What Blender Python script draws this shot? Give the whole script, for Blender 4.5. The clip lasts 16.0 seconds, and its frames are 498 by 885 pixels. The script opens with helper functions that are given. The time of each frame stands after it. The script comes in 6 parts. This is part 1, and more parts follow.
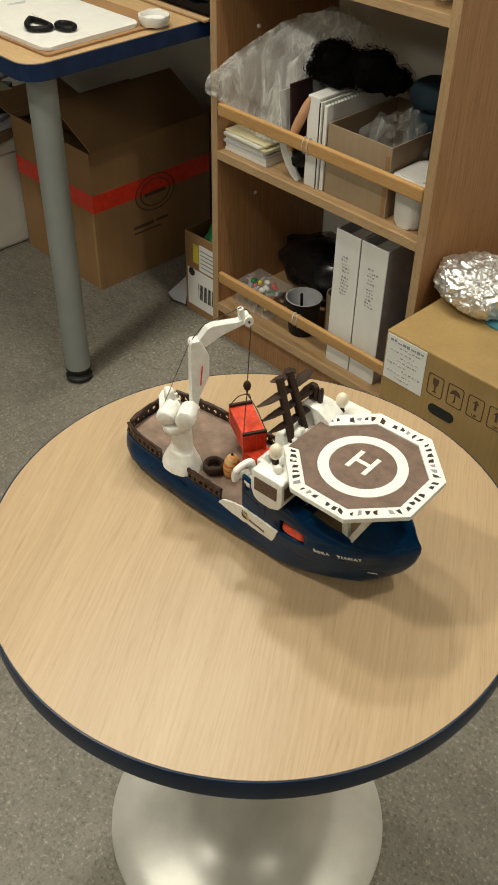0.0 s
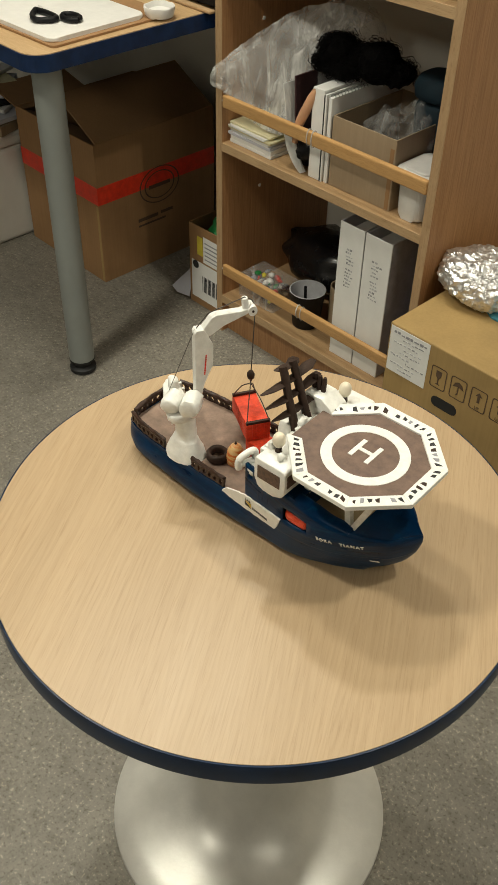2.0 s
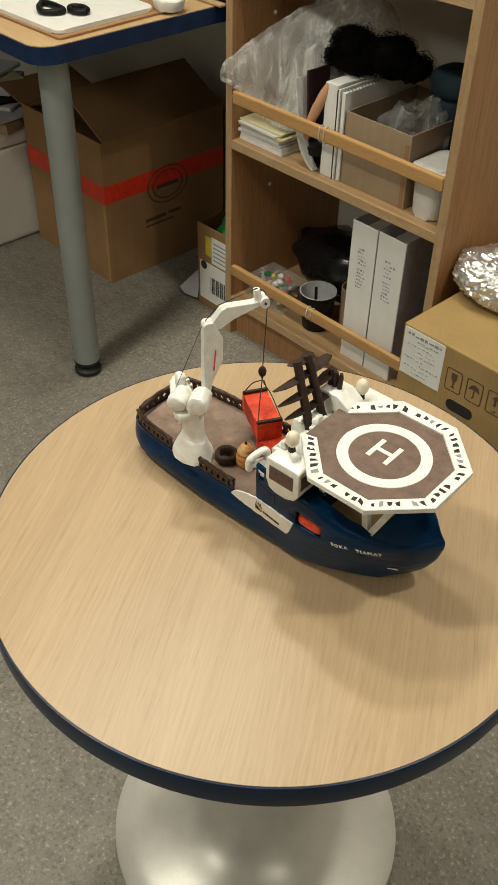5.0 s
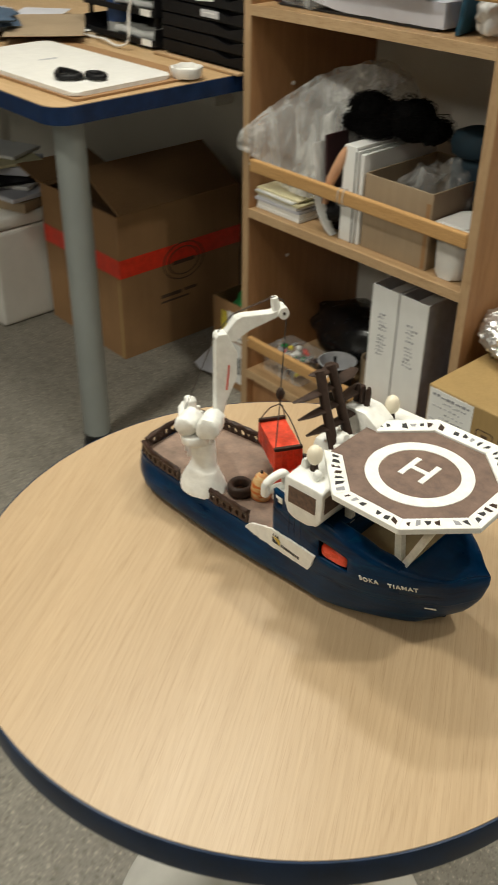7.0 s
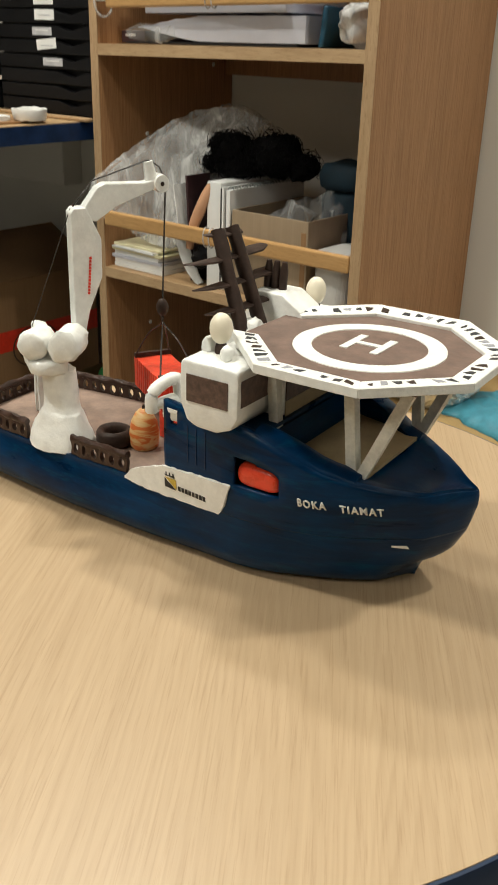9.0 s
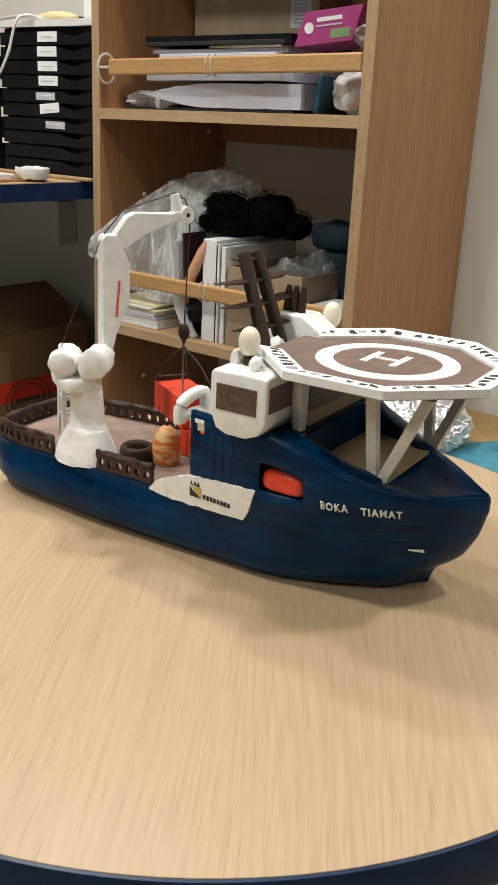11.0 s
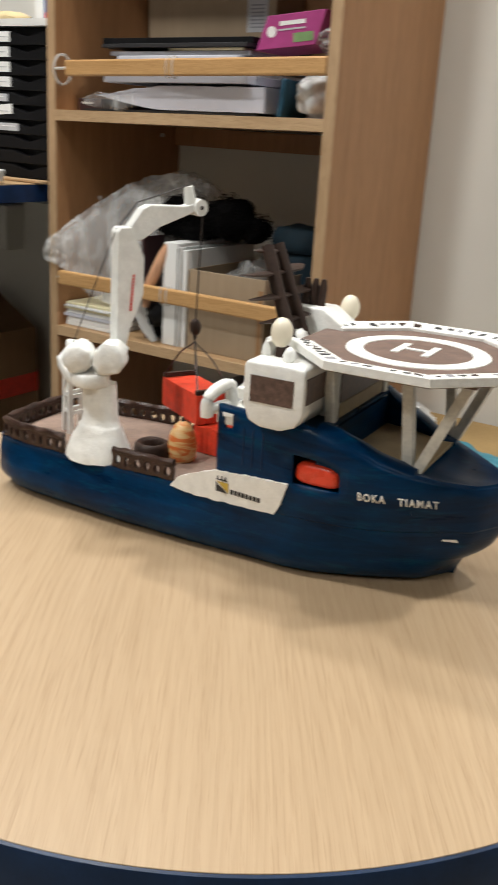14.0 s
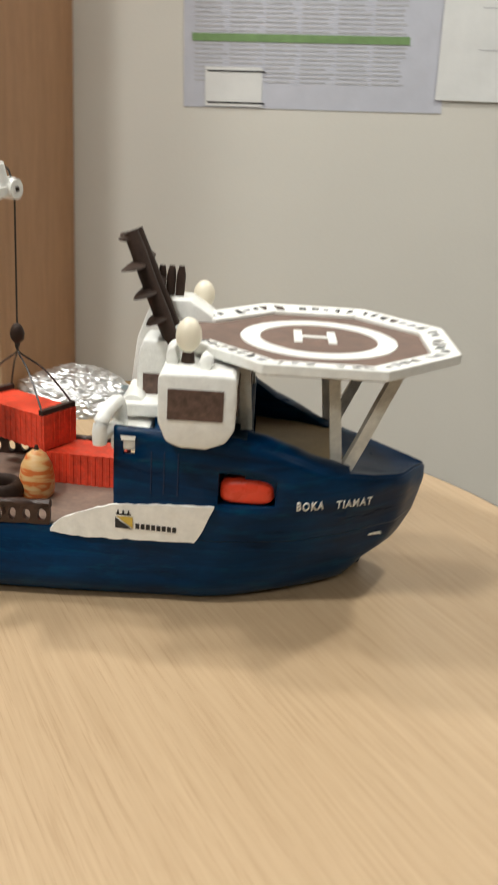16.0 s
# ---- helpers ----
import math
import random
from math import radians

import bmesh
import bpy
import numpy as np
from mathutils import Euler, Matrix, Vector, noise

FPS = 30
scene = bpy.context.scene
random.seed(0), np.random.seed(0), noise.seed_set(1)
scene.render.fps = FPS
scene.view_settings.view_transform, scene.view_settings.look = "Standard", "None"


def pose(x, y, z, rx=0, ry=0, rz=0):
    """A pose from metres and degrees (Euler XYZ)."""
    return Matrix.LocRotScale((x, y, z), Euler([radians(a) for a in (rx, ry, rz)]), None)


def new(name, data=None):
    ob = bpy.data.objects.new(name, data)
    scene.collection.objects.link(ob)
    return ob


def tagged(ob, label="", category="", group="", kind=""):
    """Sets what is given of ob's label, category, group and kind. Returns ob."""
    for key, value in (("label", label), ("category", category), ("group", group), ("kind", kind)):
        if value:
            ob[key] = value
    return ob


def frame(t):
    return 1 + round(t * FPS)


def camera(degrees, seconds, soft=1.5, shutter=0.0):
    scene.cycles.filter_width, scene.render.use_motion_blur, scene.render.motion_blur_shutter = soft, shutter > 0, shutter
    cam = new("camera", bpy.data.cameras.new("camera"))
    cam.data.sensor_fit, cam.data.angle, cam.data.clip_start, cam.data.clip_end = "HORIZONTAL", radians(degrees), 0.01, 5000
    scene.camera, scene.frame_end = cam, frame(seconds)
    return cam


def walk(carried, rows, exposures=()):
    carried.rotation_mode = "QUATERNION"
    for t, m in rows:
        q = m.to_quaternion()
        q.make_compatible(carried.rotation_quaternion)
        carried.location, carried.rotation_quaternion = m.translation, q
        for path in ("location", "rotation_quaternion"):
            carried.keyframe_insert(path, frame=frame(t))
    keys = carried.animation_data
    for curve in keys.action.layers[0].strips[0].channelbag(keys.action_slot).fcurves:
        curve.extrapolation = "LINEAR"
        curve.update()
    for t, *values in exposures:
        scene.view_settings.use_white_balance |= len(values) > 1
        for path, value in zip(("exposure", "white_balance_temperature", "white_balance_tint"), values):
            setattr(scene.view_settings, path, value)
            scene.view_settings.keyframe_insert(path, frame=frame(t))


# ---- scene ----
cam = camera(30.3, 16.0, shutter=0.7)
METRES, EYE, TILT, LEAN, TURN = 0.88, 1.298, 0.0, 0.0, 0.0
EXPOSURES = ((0.0, -0.03, 6900, 5), (5.5, -0.05, 6900, 5), (7.0, 0.08, 6600, 6), (9.0, 0.25, 6450, 7), (12.0, 0.34, 6050, 12), (14.5, 0.36, 6070, 11), (16.0, 0.25, 6150, 10))
ROWS = [
    (0.0, 0.0, 0.0, 0.0, 0.83, -41.0, -0.95),
    (0.5, 0.0091, -0.0047, -0.0003, 0.96, -41.33, -0.89),
    (1.0, 0.0045, -0.0073, 0.0027, 1.09, -41.32, -0.92),
    (1.5, -0.0001, -0.0071, -0.0017, 1.15, -41.36, -0.98),
    (2.0, -0.0002, -0.0092, -0.0011, 1.15, -41.33, -1.03),
    (2.5, -0.0074, -0.0022, -0.0047, 1.24, -41.32, -1.02),
    (3.0, -0.003, -0.0115, 0.0006, 1.12, -41.19, -1.12),
    (3.5, -0.0105, -0.0039, -0.0063, 1.19, -41.18, -1.09),
    (6.0, 0.0116, 0.035, -0.0793, 3.31, -39.7, -1.18),
    (6.5, 0.0231, 0.0258, -0.108, 6.14, -37.26, 0.08),
    (7.0, -0.0046, 0.0574, -0.1759, 2.64, -34.11, -0.71),
    (7.5, -0.0329, 0.1092, -0.276, -2.14, -32.26, -1.65),
    (8.0, -0.0343, 0.1554, -0.3583, -4.62, -30.86, -2.26),
    (8.5, -0.0159, 0.174, -0.4181, -5.84, -28.2, -1.98),
    (9.0, -0.02, 0.179, -0.4661, -6.47, -23.99, -1.57),
    (11.5, -0.0644, 0.1341, -0.4957, -7.71, -19.55, -2.72),
    (12.0, -0.0713, 0.1446, -0.5022, -7.68, -19.55, -2.72),
    (12.5, -0.0738, 0.1568, -0.5074, -7.73, -19.62, -2.74),
    (13.0, -0.0889, 0.1596, -0.5094, -7.6, -19.6, -2.7),
    (13.5, -0.1071, 0.1567, -0.5102, -7.78, -19.28, -2.62),
    (14.0, -0.1186, 0.154, -0.508, -12.0, -18.8, -3.24),
    (14.5, -0.1695, 0.168, -0.5079, -18.22, -18.86, -3.64),
    (15.0, -0.2367, 0.1924, -0.501, -25.35, -19.14, -3.75),
    (15.5, -0.2445, 0.235, -0.4822, -32.47, -19.3, -3.23),
    (16.0, -0.2559, 0.3102, -0.5102, -38.43, -20.06, -3.27),
]
walk(cam, [(t, pose(0, 0, EYE, TILT, LEAN, TURN) @ pose(METRES * x, METRES * y, METRES * z, 90 + pitch, roll, yaw)) for t, x, y, z, yaw, pitch, roll in ROWS], EXPOSURES)

# unseen ceiling lights: x, y, watts, length, width, turn
LIGHTS = (
    (-0.16, 1.72, 12.8, 0.16, 0.16, -45),
    (-0.43, 1.35, 11.5, 0.16, 0.16, -45),
    (0.84, 0.50, 12.5, 0.09, 0.09, -45),
    (-1.02, 0.60, 23.0, 0.18, 0.18, -45),
    # last two: added fill that brightens the shelf and the ship's near side
    (1.1, -1.3, 5.5, 0.60, 0.60, -45),
    (-2.10, -0.85, 19.0, 0.60, 0.60, -45),
)

# ---- world and light ----
world = bpy.data.worlds.new("world")
scene.world = world
world.use_nodes = True
world.node_tree.nodes["Background"].inputs["Color"].default_value = (1.0, 0.94, 0.85, 1)
world.node_tree.nodes["Background"].inputs["Strength"].default_value = 0.01
WARM = (1.0, 0.965, 0.875)
ROOM = pose(-0.084, 1.886, 0, 0, 0, -45.4)      # the shelf's and the room's axes
SHIP = pose(0.0571, 0.6625, 0.600, 0, 0, -40)   # the model ship's axes, bow along x


# ---- mesh helpers ----
def thing(name, at, label, category, group=""):
    ob = new(name)
    ob.matrix_world = at
    ob.empty_display_size = 0.02
    return tagged(ob, label, category, group)


def finish(bm, smooth=None, mend=True):
    if mend:
        bmesh.ops.recalc_face_normals(bm, faces=bm.faces)
    me = bpy.data.meshes.new("mesh")
    bm.to_mesh(me)
    bm.free()
    if smooth is not None:
        for p in me.polygons:
            p.use_smooth = True
        me.set_sharp_from_angle(angle=radians(smooth))
    return me


def part(name, bm, material, parent, label="", smooth=None, at=None):
    me = bm if isinstance(bm, bpy.types.Mesh) else finish(bm, smooth)
    if not me.materials:
        me.materials.append(material)
    ob = new(name, me)
    ob.parent = parent
    if at is not None:
        ob.matrix_basis = at
    if label:
        ob["label"] = label
    return ob


def solo(name, bm, material, at, label, category, kind="", smooth=None, group=""):
    me = bm if isinstance(bm, bpy.types.Mesh) else finish(bm, smooth)
    if not me.materials:
        me.materials.append(material)
    ob = new(name, me)
    ob.matrix_world = at
    return tagged(ob, label, category, group, kind)


def block(x0, x1, y0, y1, z0, z1, bevel=0.0, seg=2, bm=None):
    bm = bm or bmesh.new()
    g = bmesh.ops.create_cube(bm, size=1.0)["verts"]
    bmesh.ops.transform(bm, matrix=Matrix.Translation(((x0 + x1) / 2, (y0 + y1) / 2, (z0 + z1) / 2)) @ Matrix.Diagonal((x1 - x0, y1 - y0, z1 - z0, 1)), verts=g)
    if bevel:
        edges = list({e for v in g for e in v.link_edges})
        bmesh.ops.bevel(bm, geom=edges, offset=bevel, segments=seg, affect="EDGES", profile=0.5)
    return bm


def lathe(profile, n=32, bm=None, m=None):
    """A solid of revolution from (radius, height) pairs, bottom to top."""
    bm = bm or bmesh.new()
    rings = []
    made = []
    for r, z in profile:
        ring = [bm.verts.new((r * math.cos(2 * math.pi * i / n), r * math.sin(2 * math.pi * i / n), z)) for i in range(n)]
        rings.append(ring)
        made += ring
    for a, b in zip(rings, rings[1:]):
        for i in range(n):
            bm.faces.new((a[i], a[(i + 1) % n], b[(i + 1) % n], b[i]))
    bm.faces.new(rings[0][::-1])
    bm.faces.new(rings[-1])
    if m is not None:
        bmesh.ops.transform(bm, matrix=m, verts=made)
    return bm


def prism(outline, lo, hi, bevel=0.0, m=None, bm=None):
    """A flat outline in x, y pulled from lo to hi along z."""
    bm = bm or bmesh.new()
    a = [bm.verts.new((x, y, lo)) for x, y in outline]
    b = [bm.verts.new((x, y, hi)) for x, y in outline]
    n = len(a)
    faces = [bm.faces.new(a[::-1]), bm.faces.new(b)]
    for i in range(n):
        faces.append(bm.faces.new((a[i], a[(i + 1) % n], b[(i + 1) % n], b[i])))
    made = a + b
    if m is not None:
        bmesh.ops.transform(bm, matrix=m, verts=made)
    if bevel:
        edges = list({e for f in faces for e in f.edges})
        bmesh.ops.bevel(bm, geom=edges, offset=bevel, segments=2, affect="EDGES", profile=0.5)
    return bm


def tube(points, r, n=8, bm=None, taper=None):
    """A round bar along a chain of points."""
    bm = bm or bmesh.new()
    pts = [Vector(p) for p in points]
    rings = []
    up = Vector((0.31, 0.17, 0.93))
    for i, p in enumerate(pts):
        d = (pts[min(i + 1, len(pts) - 1)] - pts[max(i - 1, 0)]).normalized()
        a = d.cross(up).normalized()
        b = d.cross(a)
        k = r * (taper[i] if taper else 1)
        rings.append([bm.verts.new(p + k * (math.cos(2 * math.pi * j / n) * a + math.sin(2 * math.pi * j / n) * b)) for j in range(n)])
    for a, b in zip(rings, rings[1:]):
        for j in range(n):
            bm.faces.new((a[j], a[(j + 1) % n], b[(j + 1) % n], b[j]))
    bm.faces.new(rings[0][::-1])
    bm.faces.new(rings[-1])
    return bm


def arc(points, steps=6):
    """A smooth chain through the points."""
    pts = [Vector(p) for p in points]
    out = []
    for i in range(len(pts) - 1):
        p0, p1, p2, p3 = pts[max(i - 1, 0)], pts[i], pts[i + 1], pts[min(i + 2, len(pts) - 1)]
        for s in range(steps):
            t = s / steps
            out.append(0.5 * ((2 * p1) + (p2 - p0) * t + (2 * p0 - 5 * p1 + 4 * p2 - p3) * t * t + (3 * p1 - p0 - 3 * p2 + p3) * t ** 3))
    return out + [pts[-1]]


def egg(rx, ry, rz, at=(0, 0, 0), rough=0.0, freq=3.0, level=3, bm=None, seed=0.0):
    """A rounded lump, uneven by rough."""
    bm = bm or bmesh.new()
    g = bmesh.ops.create_icosphere(bm, subdivisions=level, radius=1.0)["verts"]
    for v in g:
        d = v.co.normalized()
        k = 1 + rough * noise.noise(d * freq + Vector((seed, 2.7 * seed, -seed)))
        v.co = Vector((d.x * rx, d.y * ry, d.z * rz)) * k + Vector(at)
    return bm


def wobble(bm, amount, size, seed=0.0):
    """Hand-made unevenness."""
    for v in bm.verts:
        v.co += amount * noise.noise_vector(v.co / size + Vector((seed, seed, seed)))
    return bm


def cut(bm, times=1):
    bmesh.ops.subdivide_edges(bm, edges=bm.edges[:], cuts=times, use_grid_fill=True)
    return bm


# ---- materials ----
def nodes_of(name):
    m = bpy.data.materials.new(name)
    m.use_nodes = True
    return m, m.node_tree.nodes, m.node_tree.links, m.node_tree.nodes["Principled BSDF"]


def coords(n, l, stretch=(1, 1, 1), turn=0.0):
    c, tn, mp = n.new("ShaderNodeTexCoord"), n.new("ShaderNodeMapping"), n.new("ShaderNodeMapping")
    tn.inputs["Rotation"].default_value = (0, 0, radians(turn))
    mp.inputs["Scale"].default_value = stretch
    l.new(c.outputs["Object"], tn.inputs["Vector"])
    l.new(tn.outputs["Vector"], mp.inputs["Vector"])
    return mp.outputs["Vector"]


def grain(n, l, vec, scale, detail=4, rough=0.6, distort=0.0):
    t = n.new("ShaderNodeTexNoise")
    t.inputs["Scale"].default_value, t.inputs["Detail"].default_value = scale, detail
    t.inputs["Roughness"].default_value, t.inputs["Distortion"].default_value = rough, distort
    l.new(vec, t.inputs["Vector"])
    return t.outputs["Fac"]


def ramp(n, l, fac, stops):
    r = n.new("ShaderNodeValToRGB")
    while len(r.color_ramp.elements) < len(stops):
        r.color_ramp.elements.new(0.5)
    for e, (p, c) in zip(r.color_ramp.elements, stops):
        e.position, e.color = p, (*c, 1)
    l.new(fac, r.inputs["Fac"])
    return r.outputs["Color"]


def mixed(n, l, kind, fac, a, b):
    m = n.new("ShaderNodeMix")
    m.data_type, m.blend_type = "RGBA", kind
    for i, v in ((0, fac), (6, a), (7, b)):
        if isinstance(v, bpy.types.NodeSocket):
            l.new(v, m.inputs[i])
        else:
            m.inputs[i].default_value = v if i == 0 else (*v, 1)
    return m.outputs[2]


def bumped(n, l, b, fac, strength, distance):
    k = n.new("ShaderNodeBump")
    k.inputs["Strength"].default_value, k.inputs["Distance"].default_value = strength, distance
    l.new(fac, k.inputs["Height"])
    l.new(k.outputs["Normal"], b.inputs["Normal"])


def plain(name, c, rough=0.5, metal=0.0, var=0.12, size=0.02, relief=0.0, fine=0.002, coat=0.0, spec=0.5):
    """A painted or moulded surface with stains of one size and grain of another."""
    m, n, l, b = nodes_of(name)
    v = coords(n, l)
    big, small = grain(n, l, v, 1 / size, 3), grain(n, l, v, 1 / fine, 2)
    lo, hi = tuple(x * (1 - var) for x in c), tuple(min(1, x * (1 + var)) for x in c)
    base = ramp(n, l, big, ((0.3, lo), (0.7, hi)))
    speck = ramp(n, l, small, ((0.3, (1 - 0.5 * var,) * 3), (0.7, (1, 1, 1))))
    l.new(mixed(n, l, "MULTIPLY", 1.0, base, speck), b.inputs["Base Color"])
    r = ramp(n, l, big, ((0.2, (max(0.03, rough - 0.08),) * 3), (0.8, (min(1, rough + 0.08),) * 3)))
    l.new(r, b.inputs["Roughness"])
    b.inputs["Metallic"].default_value = metal
    b.inputs["Specular IOR Level"].default_value = spec
    b.inputs["Coat Weight"].default_value = coat
    if relief:
        bumped(n, l, b, grain(n, l, v, 1 / (fine * 2.5), 4), 0.6, relief)
    return m


def timber(name, pale, dark, stretch, rough=0.42, turn=0.0, fine=1.0, relief=0.00015):
    """Laminate with a wood print: long streaks, pores and broad bands."""
    m, n, l, b = nodes_of(name)
    v = coords(n, l, stretch, turn)
    mid = tuple(0.55 * p + 0.45 * d for p, d in zip(pale, dark))
    streak = grain(n, l, v, 30 * fine, 8, 0.68, 0.7)
    band = grain(n, l, v, 5 * fine, 3, 0.5, 0.8)
    pores = grain(n, l, v, 130 * fine, 3, 0.7)
    col = ramp(n, l, streak, ((0.28, dark), (0.45, mid), (0.62, pale)))
    col = mixed(n, l, "MULTIPLY", 0.7, col, ramp(n, l, band, ((0.3, (0.82, 0.79, 0.74)), (0.7, (1, 1, 1)))))
    col = mixed(n, l, "MULTIPLY", 0.6, col, ramp(n, l, pores, ((0.3, (0.62, 0.53, 0.44)), (0.47, (1, 1, 1)))))
    l.new(col, b.inputs["Base Color"])
    l.new(ramp(n, l, streak, ((0.2, (rough + 0.08,) * 3), (0.8, (rough - 0.05,) * 3))), b.inputs["Roughness"])
    bumped(n, l, b, pores, 0.5, relief)
    return m


def speckled_floor():
    m, n, l, b = nodes_of("speckled_vinyl")
    v = coords(n, l)
    base = ramp(n, l, grain(n, l, v, 2.5, 4), ((0.3, (0.186, 0.172, 0.147)), (0.7, (0.252, 0.234, 0.199))))
    fleck = ramp(n, l, grain(n, l, v, 150, 2, 0.75), ((0.32, (0.56, 0.54, 0.50)), (0.45, (0.96, 0.96, 0.96)), (0.59, (0.98, 0.98, 0.98)), (0.67, (1.75, 1.70, 1.60))))
    fleck2 = ramp(n, l, grain(n, l, v, 38, 4, 0.75), ((0.34, (0.82, 0.80, 0.77)), (0.5, (1, 1, 1)), (0.68, (1.15, 1.14, 1.12))))
    col = mixed(n, l, "MULTIPLY", 1.0, mixed(n, l, "MULTIPLY", 1.0, base, fleck), fleck2)
    l.new(col, b.inputs["Base Color"])
    b.inputs["Roughness"].default_value = 0.55
    bumped(n, l, b, grain(n, l, v, 300, 2), 0.3, 0.0004)
    return m


def cardboard(name, c):
    m, n, l, b = nodes_of(name)
    flute = grain(n, l, coords(n, l, (180, 180, 3)), 1.0, 2)
    stain = grain(n, l, coords(n, l), 9, 4)
    col = ramp(n, l, stain, ((0.3, tuple(0.86 * x for x in c)), (0.7, tuple(1.08 * x for x in c))))
    col = mixed(n, l, "MULTIPLY", 0.6, col, ramp(n, l, flute, ((0.35, (0.88, 0.87, 0.85)), (0.65, (1, 1, 1)))))
    l.new(col, b.inputs["Base Color"])
    b.inputs["Roughness"].default_value = 0.72
    bumped(n, l, b, flute, 0.25, 0.0006)
    return m


def film_plastic(name, body=0.35, tint=(0.9, 0.9, 0.88)):
    """Thin clear or milky plastic: part let through, part scattered, glossy."""
    m, n, l, b = nodes_of(name)
    b.inputs["Base Color"].default_value = (*tint, 1)
    b.inputs["Roughness"].default_value = 0.34
    clear, mix, out = n.new("ShaderNodeBsdfTransparent"), n.new("ShaderNodeMixShader"), n["Material Output"]
    clear.inputs["Color"].default_value = (0.97, 0.97, 0.97, 1)
    v = coords(n, l)
    w = coords(n, l, (1.0, 1.0, 0.25), 0)
    f = ramp(n, l, grain(n, l, w, 30, 4, 0.55, 1.2), ((0.35, (body * 0.55,) * 3), (0.55, (body,) * 3), (0.72, (min(1, body * 2.6),) * 3)))
    l.new(f, mix.inputs["Fac"])
    l.new(clear.outputs[0], mix.inputs[1])
    l.new(b.outputs[0], mix.inputs[2])
    l.new(mix.outputs[0], out.inputs["Surface"])
    bumped(n, l, b, grain(n, l, w, 34, 3, 0.5, 0.6), 0.6, 0.004)
    return m


def marbled(name, a, b_, c):
    m, n, l, b = nodes_of(name)
    v = coords(n, l, (1, 1, 3.4))
    l.new(ramp(n, l, grain(n, l, v, 62, 2, 0.45, 1.6), ((0.40, b_), (0.47, b_), (0.53, a), (0.66, c))), b.inputs["Base Color"])
    b.inputs["Roughness"].default_value = 0.42
    return m


def summed(n, l, kind, a, b):
    m = n.new("ShaderNodeMath")
    m.operation = kind
    for i, v in enumerate((a, b)):
        if isinstance(v, bpy.types.NodeSocket):
            l.new(v, m.inputs[i])
        else:
            m.inputs[i].default_value = v
    return m.outputs[0]


def oak(name, pale, dark, turn):
    """Oak print: growth rings cut lengthwise, fine pores and pale rays."""
    m, n, l, b = nodes_of(name)
    v = coords(n, l, (1, 1, 1), turn)
    sep = n.new("ShaderNodeSeparateXYZ")
    l.new(v, sep.inputs[0])
    slow = grain(n, l, coords(n, l, (7.0, 1.1, 1), turn), 1.0, 2, 0.5)
    shake = grain(n, l, coords(n, l, (60, 4.5, 1), turn), 1.0, 3, 0.6)
    across = summed(n, l, "ADD", sep.outputs["X"], summed(n, l, "ADD", summed(n, l, "MULTIPLY", slow, 0.16), summed(n, l, "MULTIPLY", shake, 0.017)))
    ring = summed(n, l, "FRACT", summed(n, l, "MULTIPLY", across, 170.0), 0.0)
    late = ramp(n, l, ring, ((0.0, dark), (0.10, dark), (0.42, pale), (0.86, pale), (1.0, dark)))
    streak = grain(n, l, coords(n, l, (330, 5.5, 1), turn), 1.0, 6, 0.7, 0.3)
    pores = grain(n, l, coords(n, l, (950, 22, 1), turn), 1.0, 3, 0.7)
    plank = grain(n, l, coords(n, l, (16, 0.7, 1), turn), 1.0, 3, 0.5)
    fade = ramp(n, l, grain(n, l, coords(n, l, (26, 3.0, 1), turn), 1.0, 3), ((0.35, (0.16,) * 3), (0.7, (0.62,) * 3)))
    body = ramp(n, l, streak, ((0.30, tuple(0.58 * p + 0.42 * d for p, d in zip(pale, dark))), (0.56, pale), (0.74, tuple(1.07 * p for p in pale))))
    col = mixed(n, l, "MIX", fade, body, mixed(n, l, "MIX", 0.5, body, late))
    col = mixed(n, l, "MULTIPLY", 0.8, col, ramp(n, l, plank, ((0.3, (0.90, 0.885, 0.86)), (0.7, (1, 1, 1)))))
    col = mixed(n, l, "MULTIPLY", 0.42, col, ramp(n, l, pores, ((0.32, (0.70, 0.62, 0.53)), (0.46, (1, 1, 1)))))
    l.new(col, b.inputs["Base Color"])
    l.new(ramp(n, l, plank, ((0.2, (0.42,) * 3), (0.8, (0.33,) * 3))), b.inputs["Roughness"])
    bumped(n, l, b, pores, 0.4, 0.00012)
    return m


def brushed(name, dark, mid, light):
    """Gloss paint put on by brush: strokes along the hull, thin and worn places in a lighter tone."""
    m, n, l, b = nodes_of(name)
    stroke = grain(n, l, coords(n, l, (22, 22, 150)), 1.0, 5, 0.6, 0.8)
    patch = grain(n, l, coords(n, l, (1, 1, 1.6)), 26, 4, 0.6, 0.5)
    worn = grain(n, l, coords(n, l, (40, 40, 190)), 1.0, 6, 0.72)
    col = mixed(n, l, "MIX", 0.45, ramp(n, l, patch, ((0.30, dark), (0.68, mid))), ramp(n, l, stroke, ((0.32, dark), (0.62, mid))))
    col = mixed(n, l, "MIX", ramp(n, l, worn, ((0.53, (0, 0, 0)), (0.74, (0.55, 0.55, 0.55)))), col, light)
    l.new(col, b.inputs["Base Color"])
    l.new(ramp(n, l, stroke, ((0.3, (0.26,) * 3), (0.7, (0.42,) * 3))), b.inputs["Roughness"])
    b.inputs["Specular IOR Level"].default_value = 0.13
    bumped(n, l, b, stroke, 0.5, 0.0006)
    return m


